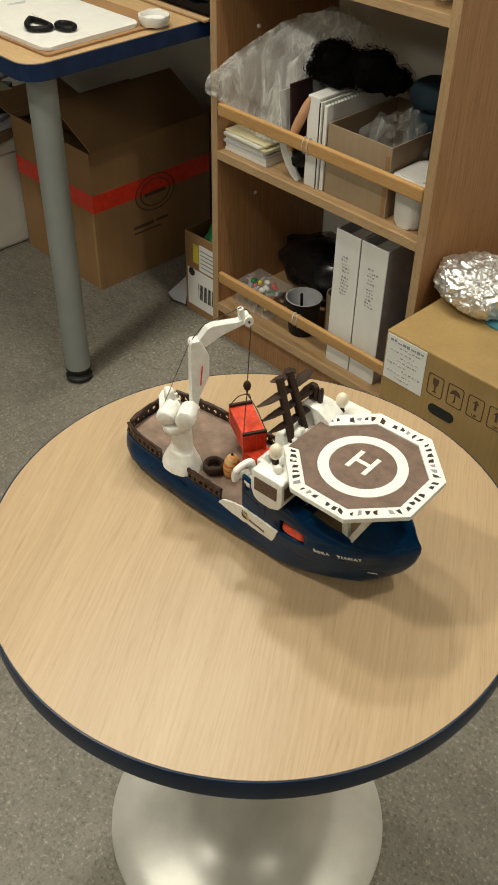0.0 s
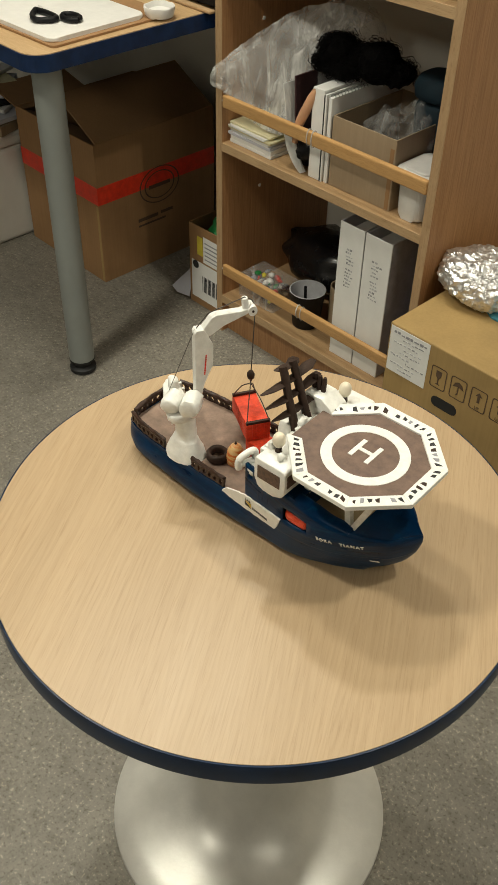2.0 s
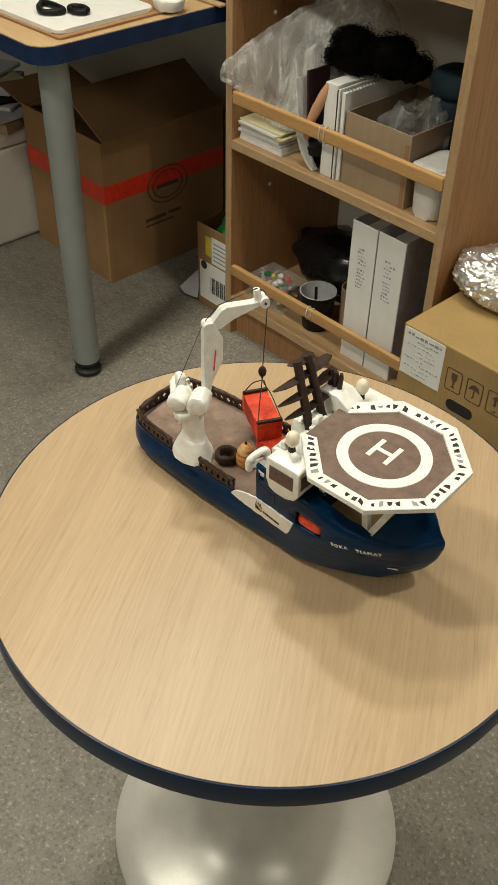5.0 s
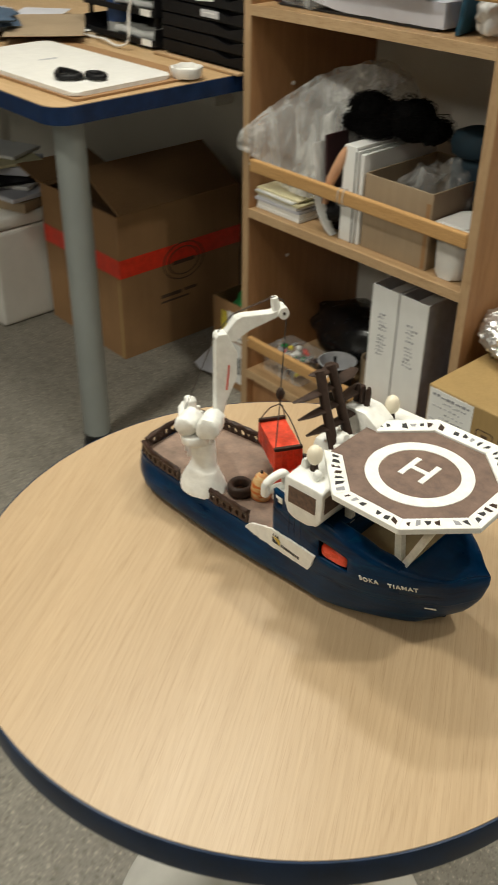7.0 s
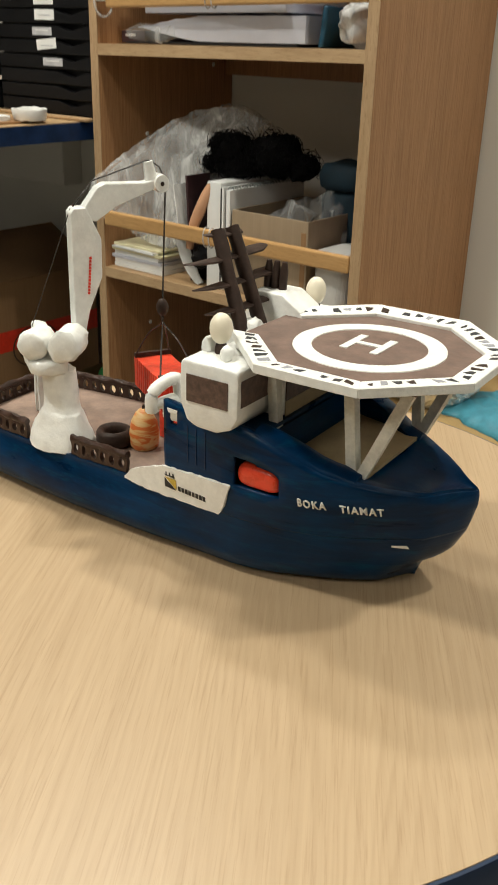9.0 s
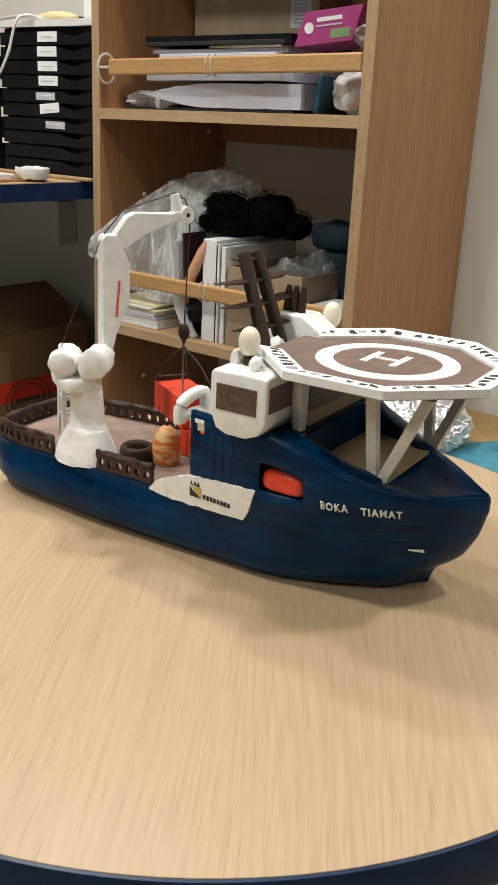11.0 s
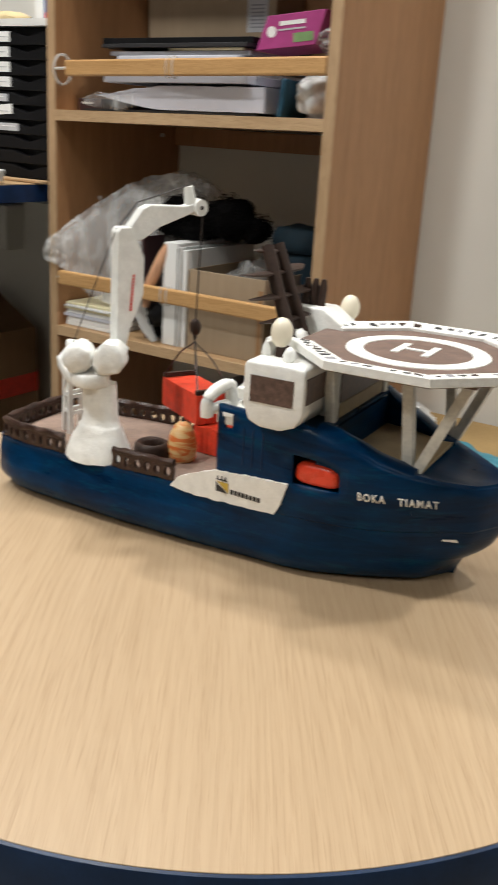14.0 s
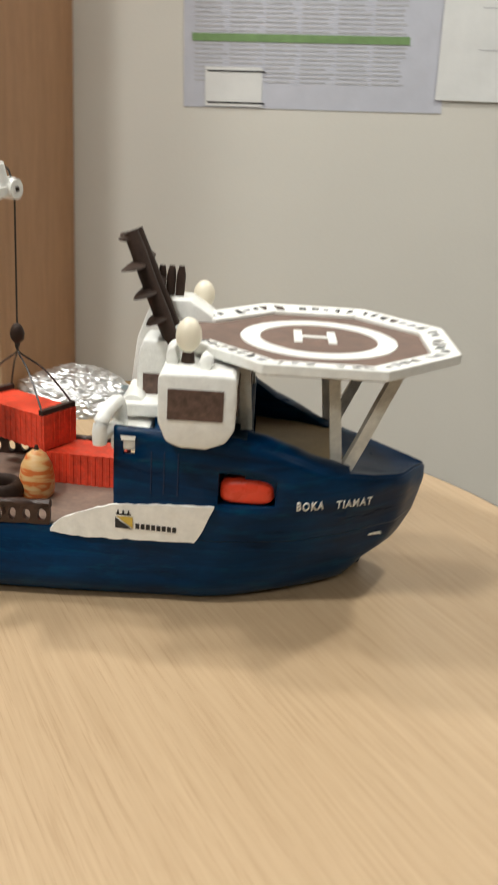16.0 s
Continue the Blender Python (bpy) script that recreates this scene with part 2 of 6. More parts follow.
TABLE = oak("oak_laminate_table", (0.490, 0.353, 0.215), (0.382, 0.258, 0.143), 12)
SHELF = timber("beech_laminate", (0.460, 0.245, 0.112), (0.295, 0.140, 0.057), (9, 9, 0.30), 0.45)
BOARD = timber("beech_laminate_board", (0.50, 0.33, 0.175), (0.39, 0.235, 0.115), (0.55, 9, 9), 0.45)
EDGE = timber("beech_edge", (0.500, 0.340, 0.195), (0.400, 0.255, 0.135), (4, 9, 0.5), 0.45)
EDGEB = timber("beech_board_edge", (0.535, 0.370, 0.212), (0.430, 0.280, 0.150), (0.5, 9, 4), 0.45)
RAIL = timber("beech_rail", (0.58, 0.345, 0.145), (0.45, 0.25, 0.09), (0.8, 9, 9), 0.4)
NAVY = plain("navy_edge_band", (0.008, 0.025, 0.078), 0.36, var=0.3, size=0.03, spec=0.3)
NAVYD = plain("dark_navy_edge_band", (0.009, 0.025, 0.064), 0.36, var=0.3, size=0.03, spec=0.3)
STEEL = plain("satin_silver", (0.70, 0.69, 0.66), 0.36, 0.4, 0.02, 0.2)
GREYLEG = plain("grey_metal_leg", (0.30, 0.325, 0.315), 0.42, 0.3, 0.06, 0.1)
RUBBER = plain("black_rubber", (0.012, 0.012, 0.013), 0.6)
STEELB = plain("brushed_steel_base", (0.64, 0.625, 0.58), 0.36, 0.30, 0.05, 0.03, 0.0003, 0.002)
FLOOR = speckled_floor()
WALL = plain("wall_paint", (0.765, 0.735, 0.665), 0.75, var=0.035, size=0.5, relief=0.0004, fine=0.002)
# for the walls out of view: darkened so that less light bounces back
WALLD = plain("darkened_unseen_wall", (0.34, 0.32, 0.29), 0.8, var=0.05, size=0.5)
CEIL = plain("ceiling_tile", (0.66, 0.65, 0.62), 0.9, var=0.04, size=0.05)
CARD = cardboard("brown_cardboard", (0.33, 0.184, 0.082))
CARDY = cardboard("kraft_carton", (0.40, 0.265, 0.105))
CARDG = cardboard("grey_brown_card", (0.36, 0.27, 0.175))
TAPE = plain("red_tape", (0.80, 0.05, 0.022), 0.35, var=0.15)
WHITEP = plain("white_plastic", (0.74, 0.73, 0.70), 0.4, var=0.05)
FOAM = plain("white_foam", (0.66, 0.64, 0.59), 0.8, var=0.05, size=0.08, relief=0.0006, fine=0.003)
PAPER = plain("white_paper", (0.82, 0.82, 0.80), 0.75, var=0.04, size=0.05)
PAPERG = plain("lilac_paper", (0.60, 0.61, 0.68), 0.7, var=0.05, size=0.05)
PAPERY = plain("yellowed_paper", (0.72, 0.66, 0.42), 0.75, var=0.08)
INK = plain("black_ink", (0.02, 0.02, 0.022), 0.6)
INKG = plain("grey_ink", (0.30, 0.30, 0.32), 0.7)
INKL = plain("pale_ink", (0.52, 0.52, 0.54), 0.7)
INKB = plain("brown_ink", (0.10, 0.06, 0.035), 0.7)
INKBLUE = plain("blue_ink", (0.05, 0.11, 0.30), 0.6)
INKGREEN = plain("green_ink", (0.20, 0.33, 0.13), 0.6)
BLACK = plain("black_plastic", (0.006, 0.006, 0.007), 0.5, var=0.2, spec=0.2)
BLACKG = plain("black_gloss", (0.006, 0.006, 0.007), 0.24, var=0.2)
TEAL = plain("teal_cloth", (0.003, 0.019, 0.032), 0.8, var=0.2, relief=0.0004)
TEALL = plain("light_teal_cloth", (0.055, 0.25, 0.33), 0.55, var=0.2, size=0.015, relief=0.0004)
GREEN = plain("green_plastic", (0.02, 0.22, 0.06), 0.4)
YELLOW = plain("yellow_sticker", (0.70, 0.58, 0.06), 0.5)
PINK = plain("magenta_card", (0.40, 0.055, 0.22), 0.4, var=0.1)
MAROON = plain("maroon_card", (0.045, 0.018, 0.02), 0.5)
ORANGEB = plain("orange_brown_frame", (0.42, 0.15, 0.06), 0.5)
SKIN = plain("peach_plastic", (0.55, 0.30, 0.17), 0.45, var=0.05)
HAIR = plain("black_hair", (0.004, 0.0036, 0.0036), 0.8, var=0.3, spec=0.08)
FOIL = plain("aluminium_foil", (0.80, 0.80, 0.80), 0.36, 0.9, 0.06, 0.02, 0.0012, 0.003)
CREAM = plain("cream_sponge", (0.66, 0.52, 0.28), 0.8, var=0.1, relief=0.0005)
CLEAR = film_plastic("clear_plastic", 0.16)
CLEARB = film_plastic("clear_bracket", 0.42, (0.72, 0.70, 0.66))
MILKY = film_plastic("milky_bag", 0.30)
DOME = film_plastic("thin_film", 0.15)
MILK = film_plastic("white_film", 0.72)
TEALD = plain("blue_teal_fabric", (0.010, 0.075, 0.135), 0.6, var=0.2, relief=0.0004)
LAMP = plain("lamp_diffuser", (0.8, 0.8, 0.78), 0.5)
LAMP.node_tree.nodes["Principled BSDF"].inputs["Emission Color"].default_value = (*WARM, 1)
LAMP.node_tree.nodes["Principled BSDF"].inputs["Emission Strength"].default_value = 4.0
# painted clay and card of the ship
HULL = brushed("blue_hull_paint", (0.0002, 0.008, 0.030), (0.0003, 0.034, 0.103), (0.003, 0.080, 0.140))
SHIPW = plain("white_ship_paint", (0.86, 0.855, 0.81), 0.38, var=0.07, size=0.008, relief=0.0011, fine=0.0022)
SHIPO = plain("off_white_strut_paint", (0.72, 0.70, 0.62), 0.5, var=0.14, size=0.008, relief=0.0004)
DECK = plain("brown_deck_paint", (0.26, 0.178, 0.135), 0.7, var=0.22, size=0.012, relief=0.0006, fine=0.0025)
PAD = plain("brown_pad_paint", (0.168, 0.108, 0.083), 0.6, var=0.24, size=0.010, relief=0.0003)
WINB = plain("brushed_brown_window", (0.120, 0.070, 0.052), 0.5, var=0.42, size=0.004, relief=0.0004, fine=0.0015)
DARKB = plain("dark_brown_clay", (0.042, 0.024, 0.017), 0.55, spec=0.25, var=0.3, size=0.006, relief=0.0006, fine=0.002)
RAILB = plain("brown_railing_clay", (0.044, 0.022, 0.015), 0.38, spec=0.35, var=0.35, size=0.006, relief=0.0008, fine=0.002)
REDP = plain("red_container_paint", (0.74, 0.066, 0.028), 0.36, var=0.22, size=0.006, relief=0.0005, fine=0.0014)
REDB = plain("red_lifeboat_paint", (0.72, 0.055, 0.018), 0.3, var=0.12, size=0.006)
BEAD = plain("cream_bead", (0.84, 0.76, 0.60), 0.38, var=0.04)
TAN = plain("tan_card", (0.35, 0.265, 0.14), 0.6, var=0.15)
BUOY = marbled("marbled_buoy", (0.72, 0.42, 0.16), (0.66, 0.16, 0.03), (0.74, 0.50, 0.24))
WIRE = plain("dark_wire", (0.03, 0.022, 0.018), 0.4)
GOLD = plain("yellow_ink", (0.60, 0.42, 0.06), 0.5)

# ---- the room ----
solo("floor", block(-3.2, 4.2, -4.2, 0.60, -0.05, 0.0), FLOOR, ROOM, "grey speckled vinyl floor of a workroom", "floor", "structure")
solo("wall_back", block(-3.2, 4.2, 0.3625, 0.4825, 0.0, 2.6), WALL, ROOM, "plain off-white painted wall behind the shelf", "wall", "structure")
# unseen left, right and front walls, kept dark to deepen the shade
solo("wall_left", block(-3.32, -3.2, -4.2, 0.4825, 0.0, 2.6), WALLD, ROOM, "unseen wall, darkened to cut bounced light", "wall", "structure")
solo("wall_right", block(4.2, 4.32, -4.2, 0.4825, 0.0, 2.6), WALLD, ROOM, "unseen wall, darkened to cut bounced light", "wall", "structure")
solo("wall_front", block(-3.32, 4.32, -4.32, -4.2, 0.0, 2.6), WALLD, ROOM, "unseen wall, darkened to cut bounced light", "wall", "structure")
solo("ceiling", block(-3.32, 4.32, -4.32, 0.4825, 2.6, 2.7), CEIL, ROOM, "white ceiling of mineral tiles", "ceiling", "structure")


def ceiling_light(x, y, power, w=1.2, d=0.3, turn=0.0):
    t = thing("ceiling_light", pose(x, y, 2.6, 0, 0, turn), "unseen white ceiling light with a pale diffuser", "ceiling light", "lights on the ceiling")
    bm = block(-w / 2 - 0.02, w / 2 + 0.02, -d / 2 - 0.02, d / 2 + 0.02, -0.06, -0.001, 0.004)
    part("frame", bm, WHITEP, t)
    part("diffuser", block(-w / 2, w / 2, -d / 2, d / 2, -0.066, -0.0605), LAMP, t, "glowing white diffuser")
    lamp = bpy.data.lights.new("tube_light", "AREA")
    lamp.shape, lamp.size, lamp.size_y, lamp.energy, lamp.color = "RECTANGLE", w, d, power, WARM
    ob = new("tube_light", lamp)
    ob.matrix_world = pose(x, y, 2.6 - 0.075, 0, 0, turn)
    return t


for lx, ly, power, w, d, turn in LIGHTS:
    ceiling_light(lx, ly, power, w, d, turn)

# duct on the wall under the desk
solo("cable_duct", block(-1.6, -0.46, 0.3025, 0.3625, 0.545, 0.65, 0.004), WALL, ROOM, "off-white boxed cable duct on the wall under the desk", "duct", "structure")


# ---- round table ----
def round_table():
    t = thing("round_table", pose(0.0095, 0.660, 0), "round oak laminate table with navy edge on a silver pedestal", "table")
    r, h = 0.2770, 0.600
    part("tabletop", lathe([(r - 0.004, h - 0.027), (r - 0.0023, h - 0.024), (r - 0.0010, h - 0.006), (r - 0.0010, h - 0.0002), (r - 0.0012, h)], 160), TABLE, t, "pale oak laminate top", 30)
    bm = bmesh.new()
    n, rings = 160, []
    for rr, z in ((r - 0.002, h - 0.0285), (r + 0.0005, h - 0.0275), (r + 0.001, h - 0.025), (r + 0.001, h - 0.0013), (r + 0.0007, h - 0.0005), (r - 0.0007, h - 0.0002), (r - 0.0007, h - 0.004)):
        rings.append([bm.verts.new((rr * math.cos(2 * math.pi * i / n), rr * math.sin(2 * math.pi * i / n), z)) for i in range(n)])
    for a, b in zip(rings, rings[1:] + rings[:1]):
        for i in range(n):
            bm.faces.new((a[i], a[(i + 1) % n], b[(i + 1) % n], b[i]))
    part("edge_band", bm, NAVYD, t, "glossy navy plastic edge band", 40)
    part("column", lathe([(0.033, 0.30), (0.0325, 0.56), (0.09, 0.566), (0.09, 0.5728)], 48), STEELB, t, "brushed steel column", 35)
    part("base", lathe([(0.192, 0.0), (0.197, 0.004), (0.1965, 0.010), (0.190, 0.0150), (0.165, 0.0215), (0.130, 0.031), (0.100, 0.043), (0.075, 0.061), (0.058, 0.088), (0.046, 0.128), (0.038, 0.19), (0.034, 0.25), (0.033, 0.2995)], 96), STEELB, t, "flared brushed steel foot", 40)


round_table()


# ---- open shelf ----
SLANT = pose(0, 0, 0.865, 0, -0.7, 0) @ pose(0, 0, -0.865)      # the third board sits slightly aslant
ROOM_UP = ROOM @ SLANT

def wood_shelf():
    t = thing("bookshelf", ROOM, "tall open beech laminate shelf with front rails", "shelf")
    top = 1.95
    for x0, x1 in ((-0.014, 0.004), (0.541, 0.559)):
        side = part("side_panel", block(x0, x1, 0.0015, 0.3600, 0.0, top, 0.001), SHELF, t)
        part("edge_strip", block(x0, x1, -0.0005, 0.0012, 0.0, top), EDGE, side, "paler edge strip")
    for z0, z1 in ((0.084, 0.104), (0.464, 0.482), (0.847, 0.865), (1.235, 1.253), (1.60, 1.618), (top - 0.02, top - 0.002)):
        b = part("shelf_board", block(0.0042, 0.5408, 0.0015, 0.3535, z0, z1, 0.0008), BOARD, t, at=SLANT if z1 == 0.865 else None)
        part("edge_strip", block(0.0042, 0.5408, -0.0005, 0.0012, z0, z1), EDGEB, b, "paler edge strip")
    part("plinth", block(0.0042, 0.5408, 0.02, 0.036, 0.0, 0.0835), SHELF, t)
    part("back_rail", block(0.0042, 0.5408, 0.340, 0.356, 0.812, 0.8475), SHELF, t, "wooden strip across the back")
    part("back_panel", block(0.0042, 0.5408, 0.354, 0.359, 0.8665, top - 0.021), SHELF, t)
    for z in (0.164, 0.560, 0.929):
        upper = z == 0.929
        rail = part("front_rail", block(0.030 if upper else 0.0085, 0.540, -0.004, 0.008, z, z + 0.026, 0.003), RAIL, t, "round-edged beech rail", at=pose(0, 0, z - 0.010, 0, -1.2, 0) @ pose(0, 0, -z) if z == 0.929 else None)
        if upper:
            loop = [(0.020 + 0.006 * math.cos(k * math.pi / 10), 0.002 + 0.015 * math.cos(k * math.pi / 10), z + 0.011 + 0.024 * math.sin(k * math.pi / 10)) for k in range(21)]
            part("bracket", tube(loop, 0.0022, 8), CLEARB, rail, "clear plastic ring bracket", 60)
        part("pin", tube([(0.0042, 0.002, z + 0.013), (0.029 if upper else 0.0084, 0.002, z + 0.013)], 0.0026, 8), STEEL, rail, "bright metal pin", 60)
        for dx in (0.0, 0.012):
            loop = [(0.252 + dx, 0.002 + 0.0085 * math.cos(k * math.pi / 8), z + 0.013 + 0.0165 * math.sin(k * math.pi / 8)) for k in range(17)]
            part("clip", tube(loop, 0.0014, 6), CLEARB, rail, "clear plastic clip", 60)
    for x, y, z in ((0.0046, 0.115, 0.712), (0.0046, 0.115, 1.10), (0.0046, 0.30, 0.83), (0.0046, 0.115, 0.35)):
        part("peg", lathe([(0.004, 0), (0.004, 0.0015), (0.002, 0.002)], 12, m=pose(x, y, z, 0, 90, 0)), WHITEP, t, "small pale plastic peg")


wood_shelf()


# ---- desk with things on it ----
def desk():
    t = thing("desk", ROOM, "long oak laminate desk with navy edge and grey tube legs", "desk")
    def outline(grow):
        pts = []
        r = 0.045 + grow
        for i in range(9):
            a = -math.pi / 2 + i * math.pi / 16
            pts.append((-0.080 + r * math.cos(a), -0.365 + r * math.sin(a)))
        return [(-1.75, -0.410 - grow)] + pts + [(-0.035 + grow, 0.0), (-0.0150, 0.12), (-0.0150, 0.3615), (-1.75, 0.3615)]
    part("desktop", prism(outline(-0.002), 0.706, 0.736), TABLE2, t, "oak laminate worktop")
    part("edge_band", prism(outline(0.0), 0.7045, 0.7345), NAVY, t, "thick navy plastic edge band")
    for x, y in ((-0.098, -0.345), (-1.65, -0.345), (-0.098, 0.28), (-1.65, 0.28)):
        leg = part("leg", lathe([(0.0285, 0.035), (0.0285, 0.7040)], 32, m=pose(x, y, 0)), GREYLEG, t, "grey round metal leg", 30)
        part("foot", lathe([(0.024, 0.0), (0.030, 0.004), (0.030, 0.012), (0.020, 0.018), (0.021, 0.026), (0.029, 0.030), (0.029, 0.0348)], 32, m=pose(x, y, 0)), RUBBER, leg, "black adjustable foot", 35)
    part("apron", block(-1.6, -0.2, 0.343, 0.361, 0.66, 0.6995), GREYLEG, t)


TABLE2 = timber("oak_laminate_desk", (0.58, 0.40, 0.22), (0.46, 0.30, 0.15), (0.9, 9, 9), 0.4)
desk()


def rounded(x0, x1, y0, y1, r, n=5):
    pts = []
    for cx, cy, s in ((x1 - r, y1 - r, 0), (x0 + r, y1 - r, 90), (x0 + r, y0 + r, 180), (x1 - r, y0 + r, 270)):
        for i in range(n + 1):
            a = radians(s + 90 * i / n)
            pts.append((cx + r * math.cos(a), cy + r * math.sin(a)))
    return pts


t = thing("drawing_board", ROOM @ pose(-0.064, -0.352, 0.7365, 0, 0, 2), "white board on a brown backing lying on the desk", "board")
part("backing", prism(rounded(-0.42, 0.012, -0.002, 0.285, 0.01), 0, 0.004), CARD, t, "brown hardboard backing")
part("sheet", prism(rounded(-0.42, 0.0, 0.003, 0.228, 0.02), 0.0043, 0.012, 0.002), WHITEP, t, "white plastic sheet")
part("smudge", prism([(-0.265, 0.105), (-0.258, 0.102), (-0.248, 0.135), (-0.262, 0.148)], 0.01205, 0.0123), INKL, t, "faint grey smudge")

t = thing("scissors", ROOM @ pose(-0.150, -0.285, 0.7490), "scissors with black handles lying on the white board", "scissors")
loop = arc([(-0.060, 0.002, 0.005), (-0.034, -0.022, 0.006), (-0.006, -0.032, 0.006), (0.012, -0.012, 0.006), (0.006, 0.004, 0.006), (-0.028, 0.006, 0.006), (-0.060, 0.002, 0.005)], 4)
part("handle", tube(loop, 0.0055, 8), BLACK, t, "black plastic finger loop", 60)
loop = [(0.022 + 0.021 * math.cos(a), 0.026 + 0.014 * math.sin(a), 0.006) for a in [2 * math.pi * i / 18 for i in range(19)]]
part("handle", tube(loop, 0.0052, 8), BLACK, t, "black plastic finger loop", 60)
part("blade", prism([(-0.095, 0.030), (-0.060, 0.014), (0.004, 0.006), (0.008, 0.014), (-0.055, 0.024)], 0.0005, 0.0025), STEEL, t, "grey steel blade")

# a short white cup with an uneven rim
t = thing("shallow_cup", ROOM @ pose(-0.066, -0.098, 0.7408), "short white cup with an uneven rim on the board", "tape")
bm = bmesh.new()
rings = [[bm.verts.new((r * math.cos(2 * math.pi * i / 40), r * math.sin(2 * math.pi * i / 40), z + (0.0016 + 0.06 * z) * noise.noise(Vector((math.cos(i * 0.157) * 2, math.sin(i * 0.157) * 2, z * 90))))) for i in range(40)] for r, z in ((0.026, 0), (0.028, 0.003), (0.0305, 0.0165), (0.0300, 0.0190), (0.0265, 0.0190), (0.022, 0.0))]
for a, b in zip(rings, rings[1:] + rings[:1]):
    for i in range(40):
        bm.faces.new((a[i], a[(i + 1) % 40], b[(i + 1) % 40], b[i]))
part("tape", bm, WHITEP, t, smooth=40)
part("core", lathe([(0.0215, 0.001), (0.0215, 0.011)], 32), WHITEP, t, "white inside of the cup", 40)

solo("wooden_strip", block(-0.285, -0.018, -0.008, 0.008, 0.0, 0.006, 0.002), EDGE, ROOM @ pose(0, -0.004, 0.7365), "thin pale wooden strip in front of the drawers", "strip")


def drawer_unit(n, pitch, w):
    t = thing("drawer_unit", ROOM @ pose(-0.287, 0.018, 0.7365), "black plastic drawer unit with white label cards", "drawer unit")
    h = n * pitch + 0.012
    part("case", block(0, w, 0.008, 0.31, 0.0, h, 0.003), BLACK, t)
    for i in range(n):
        z = 0.007 + i * pitch
        # front with a finger dip towards one end
        pts = [(0.006, z), (w - 0.005, z), (w - 0.005, z + pitch - 0.003), (w - 0.020, z + pitch - 0.004), (w - 0.055, z + pitch - 0.012), (w - 0.070, z + pitch - 0.0105), (w - 0.100, z + pitch - 0.0035), (0.006, z + pitch - 0.003)]
        bm = prism(pts, 0.0, 0.014, 0.001, m=Matrix(((1, 0, 0, 0), (0, 0, 1, -0.0065), (0, 1, 0, 0), (0, 0, 0, 1))))
        d = part("drawer", bm, BLACK, t, "black drawer with a finger dip")
        if i >= n - 7:
            k = n - 1 - i
            x = (0.116, 0.114, 0.115, 0.116, 0.107, 0.119, 0.133)[k]
            grey = k in (4, 6)
            card = block(x, x + 0.053, -0.0078, -0.0067, z + 0.005, z + pitch - (0.007 if grey else 0.003))
            part("label_card", card, INKL if grey else PAPER, d, "small white label card", at=pose(0, 0, 0, 0, 0, 0) if k != 5 else pose(x, 0, z, 0, -5, 0) @ pose(-x, 0, -z))
            part("writing", block(x + 0.010, x + 0.044, -0.0083, -0.0079, z + 0.0125, z + 0.0140), INKL if not grey else PAPER, d)
    return h


DH = drawer_unit(10, 0.0252, 0.268)


def letter_trays():
    t = thing("letter_tray", ROOM @ pose(-0.560, 0.005, 0.7365), "black open letter trays with papers and cards", "tray")
    w, d = 0.262, 0.30
    for i in range(4):
        z = 0.006 + 0.058 * i
        bm = block(0, w, 0, d, z, z + 0.003)
        block(0, 0.003, 0, d, z, z + 0.035, bm=bm)
        block(w - 0.003, w, 0, d, z, z + 0.035, bm=bm)
        block(0.003, w - 0.003, d - 0.003, d, z, z + 0.035, bm=bm)
        block(0.003, w - 0.003, 0, 0.003, z, z + 0.012, bm=bm)
        tray = part("tray", bm, BLACK, t)
        part("card", block(w - 0.048, w - 0.012, -0.0015, -0.0004, z + 0.001, z + 0.014), PAPER, tray, "white label card")
        if i:
            for x in (0.004, w - 0.012):
                for y in (0.01, d - 0.02):
                    part("spacer", block(x, x + 0.008, y, y + 0.008, z - 0.0225, z - 0.0002), BLACK, tray)
    part("back_cover", block(-0.001, w + 0.001, d + 0.0004, d + 0.003, 0, 0.25), BLACK, t)


letter_trays()
for k, (y, z, r) in enumerate(((0.03, 0.757, 0.009), (0.055, 0.758, 0.010), (0.03, 0.815, 0.008))):
    bm = wobble(tube([(0.018 * i, 0.004 * (i % 2), 0.0015 * math.sin(i)) for i in range(9)], r, 10), 0.002, 0.02, k)
    solo("paper_roll", bm, PAPER, ROOM @ pose(-0.470, y, z, 0, 0, 4 * k), "white rolled paper lying in a letter tray", "paper", smooth=50, group="rolls in the letter tray")
solo("white_shelf_board", prism(rounded(0, 0.27, -0.008, 0.31, 0.006), 0, 0.012, 0.002), WHITEP, ROOM @ pose(-0.288, 0.018, 0.7372 + DH), "white board lying on the drawer unit", "board")
top = 0.7498 + DH
solo("sponge", egg(0.050, 0.030, 0.012, (0, 0, 0.0115), 0.12, 2.0), CREAM, ROOM @ pose(-0.216, 0.10, top), "cream sponge on the white board", "sponge", smooth=60)
solo("black_case", cut(block(-0.03, 0.03, -0.05, 0.05, 0, 0.022, 0.006), 1), BLACK, ROOM @ pose(-0.255, 0.20, top), "black plastic case on the white board", "case", smooth=50)
solo("black_ball", egg(0.018, 0.014, 0.010, (0, 0, 0.0095), 0.1, 2.0), BLACK, ROOM @ pose(-0.188, 0.16, top), "small black rounded ball behind the sponge", "ball", smooth=60)
t = thing("small_carton", ROOM @ pose(-0.125, 0.13, top), "white carton with a blue and red print", "carton")
part("body", block(-0.05, 0.07, 0, 0.06, 0, 0.09, 0.001), PAPER, t)
part("print", block(-0.026, -0.006, -0.0007, -0.0001, 0.004, 0.075), INKBLUE, t, "blue print")
